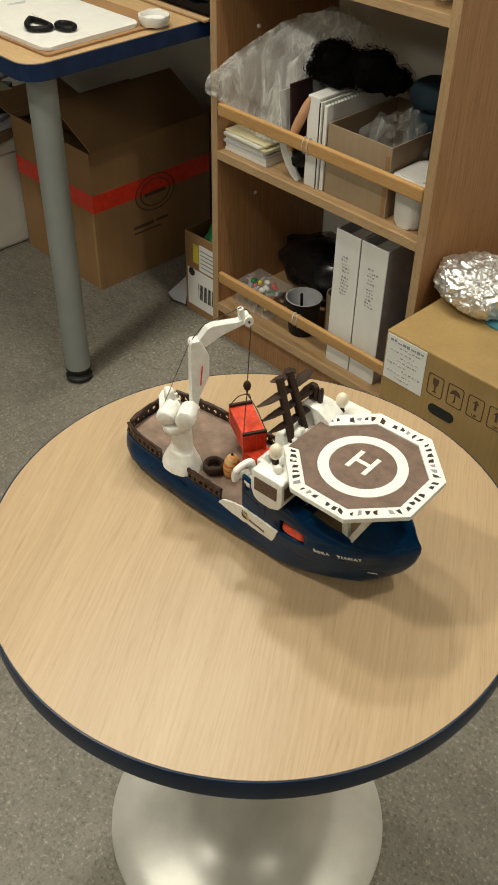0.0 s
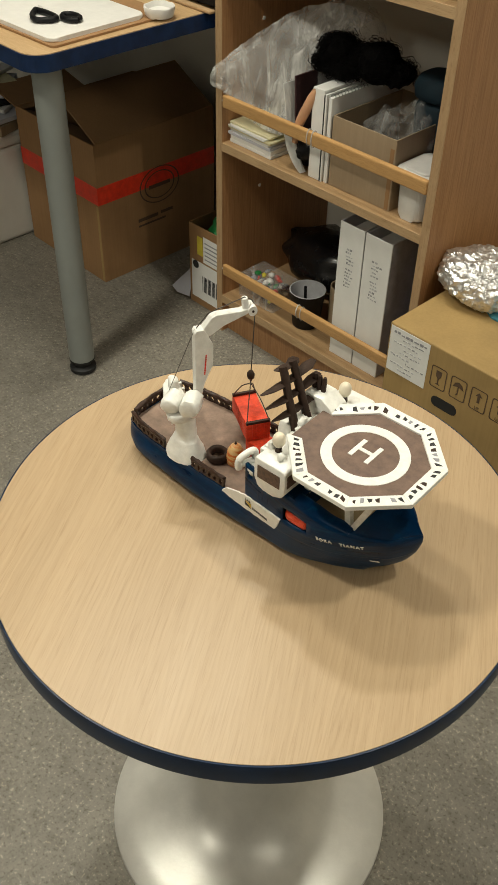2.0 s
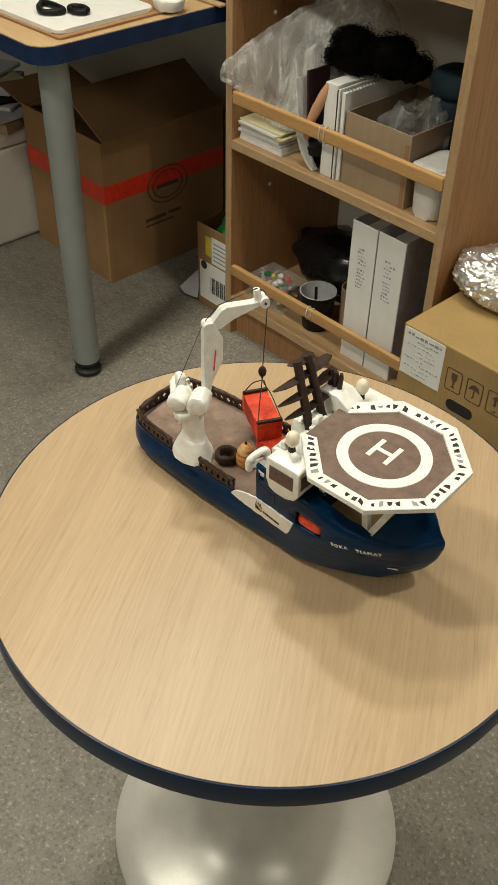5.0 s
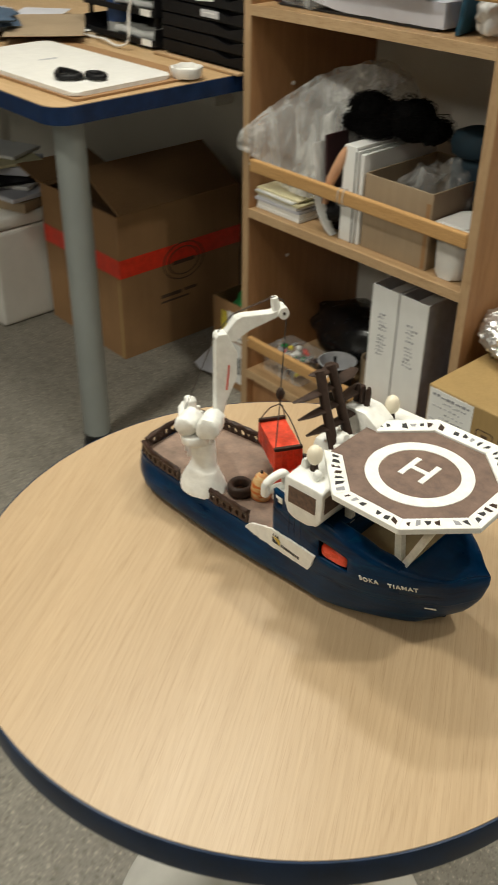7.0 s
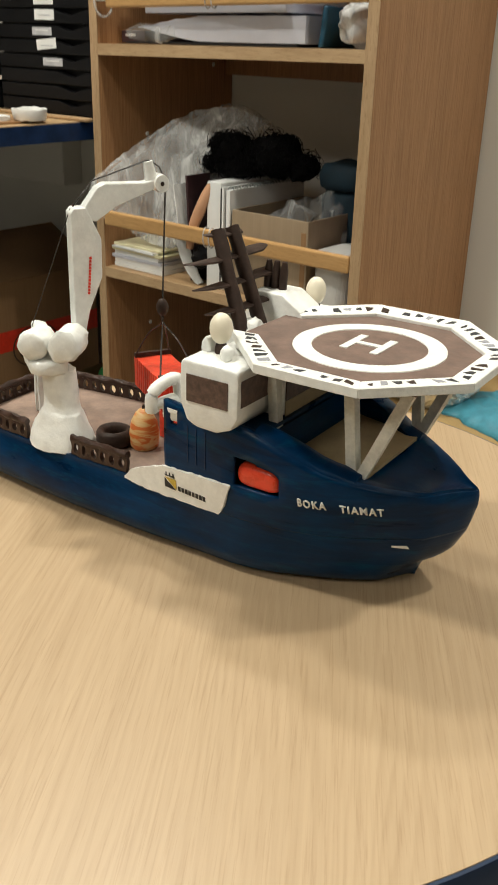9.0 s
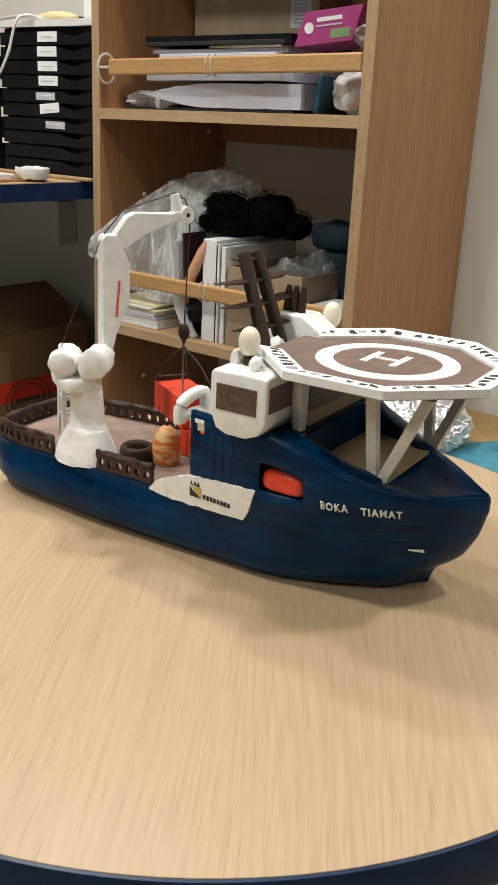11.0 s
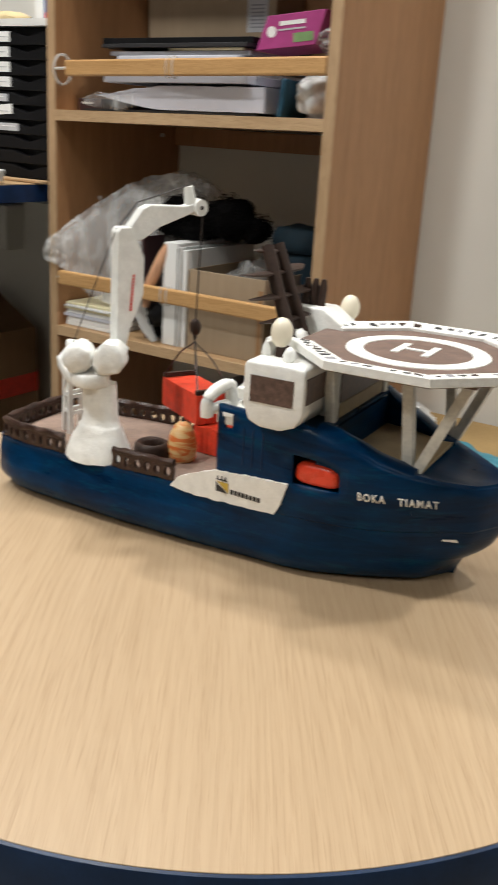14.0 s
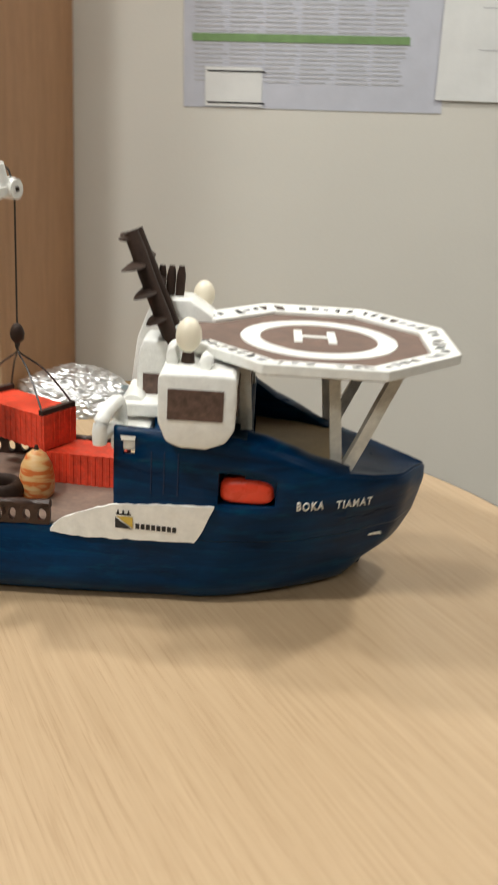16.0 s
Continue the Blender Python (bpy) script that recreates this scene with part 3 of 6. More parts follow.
part("print", block(-0.022, -0.010, -0.0014, -0.0009, 0.010, 0.024), TAPE, t, "red print")
solo("white_cable", tube(arc([(-0.175, 0.03, 1.016), (-0.183, -0.005, 1.019), (-0.194, -0.02, 1.006), (-0.217, -0.022, 0.953), (-0.255, -0.024, 0.905), (-0.311, -0.026, 0.865), (-0.337, -0.030, 0.815), (-0.341, -0.034, 0.757), (-0.378, -0.036, 0.741), (-0.43, -0.032, 0.746), (-0.482, -0.02, 0.741), (-0.53, -0.02, 0.741)]), 0.0028, 8), WHITEP, ROOM, "white cable hanging over the drawer unit to the desk", "cable", smooth=60)
solo("wire_stand", tube(arc([(-0.284, -0.008, 0.952), (-0.281, -0.010, 0.960), (-0.257, -0.010, 1.006), (-0.247, -0.008, 1.0145), (-0.183, 0.002, 1.019), (-0.186, 0.03, 1.0165), (-0.20, 0.06, 1.0165)]), 0.0030, 8), STEEL, ROOM, "bent bright metal wire hooked over the white board", "wire", smooth=60)

# loose papers and cloth towards the far end of the desk
rng = random.Random(4)
for i in range(16):
    w, d = rng.uniform(0.08, 0.21), rng.uniform(0.06, 0.29)
    x, y = rng.uniform(-0.98, -0.58), rng.uniform(-0.33, 0.02)
    m = ROOM @ pose(x, y, 0.7368 + 0.0013 * i, 0, 0, rng.uniform(-60, 60))
    mat = (PAPER, PAPERG, PAPER, CARDG, TEAL, PAPER)[i % 6]
    bm = cut(block(-w / 2, w / 2, -d / 2, d / 2, 0, 0.001), 2)
    solo("loose_paper", bm, mat, m, "loose paper in a heap on the desk", "paper", group="papers on the desk")
solo("blue_cloth", egg(0.15, 0.09, 0.022, (0, 0, 0.02), 0.5, 2.6, seed=2), plain("slate_cloth", (0.05, 0.085, 0.14), 0.8), ROOM @ pose(-0.70, -0.22, 0.756), "crumpled slate blue cloth among papers on the desk", "cloth", smooth=70)
t = thing("spray_bottle", ROOM @ pose(-0.50, 0.06, 0.7365), "white plastic bottle with a blue label", "bottle")
part("body", lathe([(0.026, 0), (0.028, 0.004), (0.028, 0.11), (0.012, 0.13), (0.012, 0.14)], 24), WHITEP, t, smooth=35)
part("cap", lathe([(0.014, 0.1402), (0.014, 0.165), (0.010, 0.168)], 20), INKBLUE, t, "blue cap", 35)
part("label_band", lathe([(0.0283, 0.03), (0.0283, 0.085)], 24), INKBLUE, t, "blue label", 35)


# ---- boxes on the floor ----
def bars(parent, rows, plane, mat=None):
    """Rows of (x0, x1, z0, z1) as plain bars on a face."""
    for x0, x1, z0, z1 in rows:
        part("writing", plane(x0, x1, z0, z1), mat or INKB, parent)


def taped_carton():
    t = thing("cardboard_box", ROOM @ pose(-0.705, -0.078, 0), "large brown cardboard box with red tape and loose flaps", "box")
    w, d, h = 0.337, 0.385, 0.374
    k = 0.004
    part("front_side", block(0, w, 0, k, 0, h, 0.0008), CARD, t)
    part("back_side", block(0, w, d - k, d, 0, h, 0.0008), CARD, t)
    part("left_side", block(0, k, k, d - k, 0, h, 0.0008), CARD, t)
    part("right_side", block(w - k, w, k, d - k, 0, h, 0.0008), CARD, t)
    part("bottom", block(k, w - k, k, d - k, 0, k), CARD, t)
    # flaps: the right one stands up and leans in, the left one hangs out
    part("flap", block(-0.165, 0, 0.006, d - 0.006, 0, k, 0.0008), CARD, t, "flap bulging upwards", at=pose(w, 0, h, 0, 28, 0))
    part("flap", block(0.01, w - 0.01, -0.12, 0.0, 0, k, 0.0008), CARD, t, "flap folded inside", at=pose(0, 0.006, h - 0.004, 155, 0, 0))
    part("flap", block(-0.13, 0.0, 0.0, 0.22, 0, k, 0.0008), CARD, t, "torn flap sticking out", at=pose(0.02, 0.0, h - 0.01, 0, 12, 0))
    part("tape", block(-0.0006, w + 0.0006, -0.0006, 0.0002, 0.219, 0.266), TAPE, t, "red parcel tape")
    part("tape", block(w + 0.0001, w + 0.0008, -0.0006, d, 0.219, 0.266), TAPE, t, "red parcel tape")
    part("tape", block(w - 0.010, w - 0.002, -0.0008, -0.0002, 0.004, 0.215), CARDY, t, "torn pale strip on the edge")
    # printed ring and lines on the right side
    bm = bmesh.new()
    n = 40
    rings = [[bm.verts.new((w + 0.0010, 0.195 + r * math.cos(2 * math.pi * i / n), 0.218 + 0.75 * r * math.sin(2 * math.pi * i / n))) for i in range(n)] for r in (0.066, 0.062, 0.050, 0.046)]
    for a, b in (rings[:2], rings[2:]):
        for i in range(n):
            bm.faces.new((a[i], a[(i + 1) % n], b[(i + 1) % n], b[i]))
    part("printed_ring", bm, INKB, t, "faint dark printed ring")
    for y0, y1, z0, z1 in ((0.160, 0.230, 0.212, 0.222), (0.120, 0.185, 0.132, 0.141), (0.195, 0.235, 0.134, 0.142), (0.12, 0.21, 0.118, 0.123)):
        part("writing", block(w + 0.0003, w + 0.0011, y0, y1, z0, z1), INKB, t)


taped_carton()


def foam_box():
    t = thing("foam_box", ROOM @ pose(-0.722, -0.222, 0), "white foam box with scuffs on the floor", "box")
    bm = block(-0.50, 0, 0, 0.30, 0, 0.262, 0.012, 3)
    part("body", bm, FOAM, t)
    part("lid", block(-0.50, 0, 0, 0.30, 0.2624, 0.298, 0.012, 3), FOAM, t)
    bm = prism([(-0.30, 0.02), (-0.17, 0.01), (-0.14, 0.09), (-0.19, 0.15), (-0.27, 0.13)], 0, 0.0008, m=Matrix(((1, 0, 0, 0), (0, 0, 1, -0.0012), (0, 1, 0, 0), (0, 0, 0, 1))))
    part("picture", bm, INKL, t, "grey printed picture")
    bars(t, ((-0.24, -0.07, 0.205, 0.209), (-0.22, -0.09, 0.190, 0.193), (-0.40, -0.28, 0.20, 0.206)), lambda a, b, c, d: block(a, b, -0.0010, -0.0002, c, d), INKL)


foam_box()
rng = random.Random(9)
z = 0.2985
for i, (w, d, h, mat, a) in enumerate(((0.20, 0.15, 0.026, CARDG, 20), (0.24, 0.17, 0.012, PAPERG, 8), (0.19, 0.14, 0.010, PAPER, 31), (0.22, 0.15, 0.006, BLACK, -14), (0.17, 0.13, 0.022, PAPERG, 40), (0.20, 0.14, 0.008, PAPERY, -8), (0.16, 0.12, 0.010, PAPER, 24))):
    m = ROOM @ pose(-0.83 - 0.016 * i, -0.09 + 0.006 * i, z, 0, 0, a)
    solo("paper_packet" if mat in (PAPER, PAPERG) else "flat_box", wobble(cut(block(-w / 2, w / 2, -d / 2, d / 2, 0, h, 0.002), 1), 0.002, 0.05, i), mat, m, "flat packet in a stack on the foam box", "packet", group="packets on the foam box")
    z += h + 0.0025


def small_parcel():
    t = thing("parcel_box", ROOM @ pose(-0.157, 0.037, 0), "small open brown parcel with shipping labels beside the shelf", "box")
    w, d, h, k = 0.134, 0.19, 0.222, 0.003
    for name, b in (("front_side", (0, w, 0, k)), ("back_side", (0, w, d - k, d)), ("left_side", (0, k, k, d - k)), ("right_side", (w - k, w, k, d - k))):
        part(name, block(*b, 0, h, 0.0006), CARD, t)
    part("bottom", block(k, w - k, k, d - k, 0, k), CARD, t)
    lab = part("shipping_label", block(0.052, 0.128, -0.0008, -0.0002, 0.130, 0.200), PAPER, t, "white shipping label")
    for i in range(5):
        part("writing", block(0.058, 0.105 + 0.015 * (i % 2), -0.0012, -0.0009, 0.140 + 0.011 * i, 0.143 + 0.011 * i), INKG, lab)
    lab = part("shipping_label", block(0.008, 0.118, -0.0008, -0.0002, 0.02, 0.125), PAPER, t, "white shipping label with bar code")
    for i in range(12):
        part("bar", block(0.048 + 0.005 * i, 0.050 + 0.005 * i + 0.001 * (i % 3), -0.0012, -0.0009, 0.046, 0.090), INK, lab)
    part("dot", lathe([(0.011, 0), (0.011, 0.0004)], 20, m=pose(0.024, -0.0009, 0.115, 90, 0, 0)), INK, lab, "round black mark")
    part("sticker", block(0.030, 0.050, -0.0008, -0.0002, 0.145, 0.195), YELLOW, t, "yellow sticker")
    part("flap", prism([(0, 0), (-0.040, 0.0), (-0.058, 0.012), (0, 0.085)], 0, 0.002, m=pose(0, -0.004, 0.01, 75, 0, 12)), PAPERG, t, "pale loose flap on the floor")
    part("stuffing", egg(0.05, 0.07, 0.03, (0.07, 0.09, 0.205), 0.3, 3), GREEN, t, "green plastic inside", 60)


small_parcel()


def shipping_carton():
    t = thing("shipping_carton", ROOM @ pose(0.586, -0.116, 0), "kraft shipping carton with handling marks and a grip hole", "box")
    w, d, h = 0.345, 0.455, 0.37
    part("body", block(0, w, 0, d, 0, h, 0.0025), CARDY, t)
    part("seam", block(0.004, w - 0.004, 0.223, 0.2255, h - 0.0004, h + 0.0006), INKB, t, "dark seam between the flaps")
    lab = part("shipping_label", cut(block(0.004, 0.092, -0.0012, -0.0003, 0.270, 0.366), 2), PAPER, t, "white paper label")
    rng = random.Random(21)
    for i in range(9):
        u, end = ((0.012, 0.084), (0.034, 0.080), (0.014, 0.066), (0.038, 0.080), (0.030, 0.075), (0.010, 0.050), (0.045, 0.084), (0.012, 0.066), (0.03, 0.06))[i]
        big = 0.0062 if i == 0 else 0.0036
        while u < end:
            ln = rng.uniform(0.7, 1.8) * big
            z = 0.354 - 0.0094 * i + rng.uniform(-0.001, 0.001)
            part("writing", block(u, min(u + ln, 0.088), -0.0017, -0.0013, z, z + big * rng.uniform(0.45, 0.9)), INKG if i == 0 or rng.random() < 0.5 else INKL, lab)
            u += ln + rng.uniform(0.0010, 0.0042)
    for i, shape in enumerate(("glass", "umbrella", "arrow", "arrow")):
        x = 0.102 + i * 0.043
        bm = bmesh.new()
        o = rounded(x, x + 0.034, 0.286, 0.332, 0.005, 4)
        c = rounded(x + 0.002, x + 0.032, 0.288, 0.330, 0.004, 4)
        a = [bm.verts.new((p[0], -0.0006, p[1])) for p in o]
        b = [bm.verts.new((p[0], -0.0006, p[1])) for p in c]
        for j in range(len(a)):
            bm.faces.new((a[j], a[(j + 1) % len(a)], b[(j + 1) % len(a)], b[j]))
        mk = part("handling_mark", bm, INKB, t, "dark printed handling mark")
        if shape == "glass":
            pts = [(-8, 316), (8, 316), (7, 302), (1.8, 296), (1.8, 284), (7, 281), (-7, 281), (-1.8, 284), (-1.8, 296), (-7, 302)]
        elif shape == "umbrella":
            pts = [(-15, 300), (-9, 311), (0, 315), (9, 311), (15, 300), (1.2, 303), (1.2, 284), (-5, 280), (-1.2, 288), (-1.2, 303)]
        else:
            pts = [(-3, 282), (3, 282), (3, 304), (9, 304), (0, 317), (-9, 304), (-3, 304)]
        pts = [(x + 0.017 + p * 0.00078, 0.309 + (q - 298) * 0.00085) for p, q in pts]
        if shape == "arrow":
            cu = bpy.data.curves.new("up", "FONT")
            cu.body, cu.size, cu.align_x, cu.extrude, cu.resolution_u = "UP", 0.0085, "CENTER", 0.0002, 3
            ob = bpy.data.objects.new("up", cu)
            scene.collection.objects.link(ob)
            bpy.context.view_layer.update()
            me = bpy.data.meshes.new_from_object(ob.evaluated_get(bpy.context.evaluated_depsgraph_get()))
            bpy.data.objects.remove(ob)
            part("lettering", me, INKB, mk, "", None, pose(x + 0.017, -0.0005, 0.2895, 90, 0, 0))
            pts = [(p, 0.3135 + (q - 0.309) * 0.72) for p, q in pts]
        part("symbol", prism(pts, 0, 0.0004, m=Matrix(((1, 0, 0, 0), (0, 0, -1, -0.0005), (0, 1, 0, 0), (0, 0, 0, 1)))), INKB, mk)
    part("grip_hole", prism(rounded(0.112, 0.168, 0.248, 0.270, 0.0105), 0, 0.0012, m=Matrix(((1, 0, 0, 0), (0, 0, -1, 0.0004), (0, 1, 0, 0), (0, 0, 0, 1)))), RUBBER, t, "dark oval grip hole")
    bars(t, ((0.03, 0.14, 0.16, 0.175), (0.03, 0.11, 0.135, 0.145)), lambda a, b, c, d: block(a, b, -0.0008, -0.0002, c, d))


shipping_carton()

# foil ball and teal cloth on the carton
bm = bmesh.new()
bmesh.ops.create_icosphere(bm, subdivisions=6, radius=1.0)
for v in bm.verts:
    d = v.co.normalized()
    p = Vector((d.x * 0.092, d.y * 0.074, d.z * 0.053))
    q = p + 0.006 * noise.noise_vector(p * 40)
    cell, fine = noise.voronoi(q * 58)[0], noise.voronoi(q * 170)[0]
    k = 1.02 + 0.10 * noise.noise(p * 20) - 0.15 * abs(noise.noise(q * 48)) + 0.05 * (cell[1] - cell[0]) - 0.09 * abs(noise.noise(q * 110)) - 0.03 * fine[0]
    v.co = p * k
    v.co.z = max(v.co.z, -0.044) + 0.0445
solo("foil_parcel", bm, FOIL, ROOM @ pose(0.652, 0.070, 0.3705, 0, 0, 10), "crumpled aluminium foil parcel on the carton", "foil", smooth=22)
bm = bmesh.new()
bmesh.ops.create_grid(bm, x_segments=36, y_segments=28, size=0.5)
for v in bm.verts:
    x, y = v.co.x, v.co.y
    edge = max(0.0, 1 - (2 * x) ** 4) * max(0.0, 1 - (2 * y) ** 4)
    fold = 0.5 + 0.5 * noise.noise(Vector((x * 4.5, y * 6, 1.3)))
    v.co = Vector((x * 0.20 + 0.01 * noise.noise(Vector((y * 5, 0, 4))), y * 0.15 + 0.012 * noise.noise(Vector((x * 6, 3, 1))), 0.003 + edge * (0.006 + 0.024 * fold)))
g = bmesh.ops.extrude_face_region(bm, geom=bm.faces[:])
for e in g["geom"]:
    if isinstance(e, bmesh.types.BMVert):
        e.co.z = max(0.0, e.co.z - 0.003)
solo("teal_cloth", bm, TEALL, ROOM @ pose(0.800, 0.075, 0.3705, 0, 0, -20), "crumpled teal cloth on the carton", "cloth", smooth=60)


# ---- things in the shelf ----
def lever_binder(x, w, label, slot=True):
    t = thing("ring_binder", ROOM @ pose(x, 0.022, 0.1045), label, "binder", "binders in the shelf")
    h, d = 0.318, 0.285
    part("spine", block(0, w, 0, 0.003, 0, h, 0.0008), PAPER, t)
    part("cover", block(0, 0.0025, 0.003, d, 0, h, 0.0005), PAPERG, t)
    part("cover", block(w - 0.0025, w, 0.003, d, 0, h, 0.0005), INKL, t, "grey board cover")
    part("sheets", block(0.006, w - 0.014, 0.012, d - 0.01, 0.006, h - 0.025), PAPER, t, "filed white sheets")
    rng = random.Random(int(x * 1000))
    for i in range(11):
        z, u = 0.262 - 0.0078 * i - (0.006 if i > 4 else 0), w * 0.34 + rng.uniform(-0.002, 0.003)
        end = u + rng.uniform(0.010, 0.020)
        while u < end:
            ln = rng.uniform(0.0025, 0.0060)
            part("writing", block(u, u + ln, -0.0006, -0.0001, z + rng.uniform(-0.0008, 0.0008), z + rng.uniform(0.0022, 0.0042)), INKL if rng.random() < 0.45 else INKG, t)
            u += ln + rng.uniform(0.0012, 0.0030)
    if slot:
        part("slot", prism(rounded(0.10, 0.155, 0.16, 0.172, 0.005), 0, 0.0004, m=Matrix(((0, 0, 1, w + 0.0001), (1, 0, 0, 0), (0, 1, 0, 0), (0, 0, 0, 1)))), INK, t, "dark slot in the cover")


lever_binder(0.333, 0.064, "white lever arch binder with grey spine print", False)
lever_binder(0.400, 0.067, "white lever arch binder with grey side board")
solo("dark_folder", block(0, 0.022, 0, 0.22, 0, 0.20, 0.002), INKBLUE, ROOM @ pose(0.512, 0.06, 0.1045), "dark blue folder standing in the shelf", "folder")

t = thing("cup", ROOM @ pose(0.222, 0.062, 0.1045), "black cup with pale inside and a dark stirrer", "cup")
bm = bmesh.new()
prof = [(0.029, 0.0), (0.031, 0.002), (0.0400, 0.088), (0.0415, 0.090)]
rings = [[bm.verts.new((r * math.cos(2 * math.pi * i / 36), r * math.sin(2 * math.pi * i / 36), z)) for i in range(36)] for r, z in prof]
for a, b in zip(rings, rings[1:]):
    for i in range(36):
        bm.faces.new((a[i], a[(i + 1) % 36], b[(i + 1) % 36], b[i]))
bm.faces.new(rings[0][::-1])
part("body", bm, BLACK, t, smooth=40)
bm = bmesh.new()
rings = [[bm.verts.new((r * math.cos(2 * math.pi * i / 36), r * math.sin(2 * math.pi * i / 36), z)) for i in range(36)] for r, z in ((0.0415, 0.0902), (0.0390, 0.0902), (0.030, 0.008))]
for a, b in zip(rings, rings[1:]):
    for i in range(36):
        bm.faces.new((a[i], a[(i + 1) % 36], b[(i + 1) % 36], b[i]))
bm.faces.new(rings[-1])
part("lining", bm, INKL, t, "pale grey inside", 40)
part("stirrer", tube([(0.0, 0.0, 0.012), (0.012, -0.02, 0.086), (0.016, -0.026, 0.115)], 0.0035, 8), BLACK, t)
solo("card_tube", lathe([(0.028, 0), (0.028, 0.10), (0.025, 0.10), (0.025, 0.004)], 28), CARDG, ROOM @ pose(0.275, 0.12, 0.1045), "short brown card tube behind the cup", "tube", smooth=40)
solo("black_bag", wobble(egg(0.165, 0.095, 0.070, (0, 0, 0.069), 0.16, 2.2, 4, seed=5), 0.004, 0.03), BLACKG, ROOM @ pose(0.170, 0.228, 0.1045), "crumpled glossy black plastic bag in the shelf", "bag", smooth=70)

t = thing("craft_box", ROOM @ pose(0.030, 0.028, 0.1045), "clear plastic box filled with coloured craft bits", "box")
part("box", block(0, 0.115, 0, 0.085, 0, 0.062, 0.004), CLEAR, t, "clear plastic shell")
rng = random.Random(3)
for i in range(34):
    p = (rng.uniform(0.014, 0.10), rng.uniform(0.012, 0.072), rng.uniform(0.010, 0.066))
    part("craft_bit", egg(rng.uniform(0.006, 0.011), rng.uniform(0.006, 0.011), rng.uniform(0.004, 0.008), p, 0.4, 2, 1, seed=i), (TAPE, WHITEP, GREEN, CARDG, INKG, WHITEP, YELLOW, MAROON)[i % 8], t, ("red", "white", "green", "brown", "grey", "white", "yellow", "dark red")[i % 8] + " craft bit", 60)

# middle compartment
rng = random.Random(5)
z = 0.4825
for i, (w, d, h, mat) in enumerate(((0.125, 0.20, 0.007, PAPER), (0.122, 0.19, 0.009, PAPER), (0.126, 0.20, 0.006, PAPERG), (0.118, 0.18, 0.008, PAPER), (0.128, 0.20, 0.004, PAPERY), (0.112, 0.19, 0.003, PAPER), (0.122, 0.19, 0.004, PAPERY))):
    bm = block(0, w, 0, d, 0, h, 0.0006)
    solo("booklet", bm, mat, ROOM @ pose(0.006 + rng.uniform(0, 0.006), 0.012 + rng.uniform(0, 0.008), z, 0, 0, rng.uniform(-3.0, 0)), "thin white booklet in a stack behind the rail", "booklet", group="booklets in the shelf")
    z += h + 0.0004
STACK = z


def plastic_bag():
    """A large thin bag: a puffed clear dome behind, milky folds in front, the gathered mouth poking out."""
    t = thing("plastic_bag", ROOM, "crumpled translucent plastic bag bulging from the shelf", "bag")
    bm = bmesh.new()
    bmesh.ops.create_icosphere(bm, subdivisions=6, radius=1.0)
    for v in bm.verts:
        d = v.co.normalized()
        along, across = d.x * 0.75 + d.z * 0.66, Vector((d.x * 0.66 - d.z * 0.75, d.y, 0))
        fold = abs(noise.noise(Vector((across.x * 3.2, across.y * 3.2, along * 0.8 + 2.0))))
        fine = abs(noise.noise(Vector((across.x * 9, across.y * 9, along * 1.6))))
        k = 1 + 0.10 * noise.noise(d * 1.7 + Vector((3, 1, 0))) - 0.12 * fold - 0.05 * fine
        lean = 0.030 * max(0.0, d.z)
        v.co = Vector((0.130 + d.x * 0.124 * k + lean, 0.190 + d.y * 0.128 * k, max(STACK + 0.001, 0.560 + d.z * 0.212 * k)))
    for v in bm.verts:
        v.co.x = max(v.co.x, 0.0065)
    part("body", bm, DOME, t, "thin clear dome of film", 60)
    # milky folded sheets run from the puffed top to the gathered mouth at the shelf's front
    ridge = [(-0.006, -0.014, 0.640), (0.028, 0.020, 0.676), (0.070, 0.070, 0.722), (0.120, 0.120, 0.756), (0.170, 0.165, 0.766), (0.215, 0.190, 0.748)]
    hem = [(-0.010, -0.016, 0.604), (0.022, 0.010, 0.584), (0.052, 0.030, 0.550), (0.094, 0.036, 0.532), (0.138, 0.040, 0.530), (0.172, 0.060, 0.540)]
    for q, (inset, seed) in enumerate(((0.0, 1.0), (0.014, 6.0))):
        top, low = arc(ridge, 10), arc(hem, 10)
        bm = bmesh.new()
        rows = []
        for i, (p, r) in enumerate(zip(top, low)):
            u = i / (len(top) - 1)
            row = []
            for j in range(29):
                f = j / 28
                out = Vector((-0.45, -0.80, 0.35))
                crease = abs(noise.noise(Vector((u * 9 + f * 3 + seed, f * 1.6, seed)))) + 0.55 * abs(noise.noise(Vector((u * 23 - f * 5, f * 5.0, seed + 3)))) + 0.25 * abs(noise.noise(Vector((u * 41, f * 13.0, seed + 5)))) + 0.35 * noise.noise(Vector((u * 4, f * 3.0, seed + 7)))
                swell = (0.018 + 0.020 * u) * math.sin(math.pi * min(1.0, f * 1.15)) * min(1.0, 4 * u + 0.15)
                row.append(bm.verts.new(p.lerp(r, f) + out * (swell + 0.026 * crease * (0.35 + f) * min(1.0, 5 * u + 0.2) - inset)))
            rows.append(row)
        for p, r in zip(rows, rows[1:]):
            for j in range(28):
                bm.faces.new((p[j], p[j + 1], r[j + 1], r[j]))
        part("fold", bm, MILKY, t, "milky crumpled fold", 60)


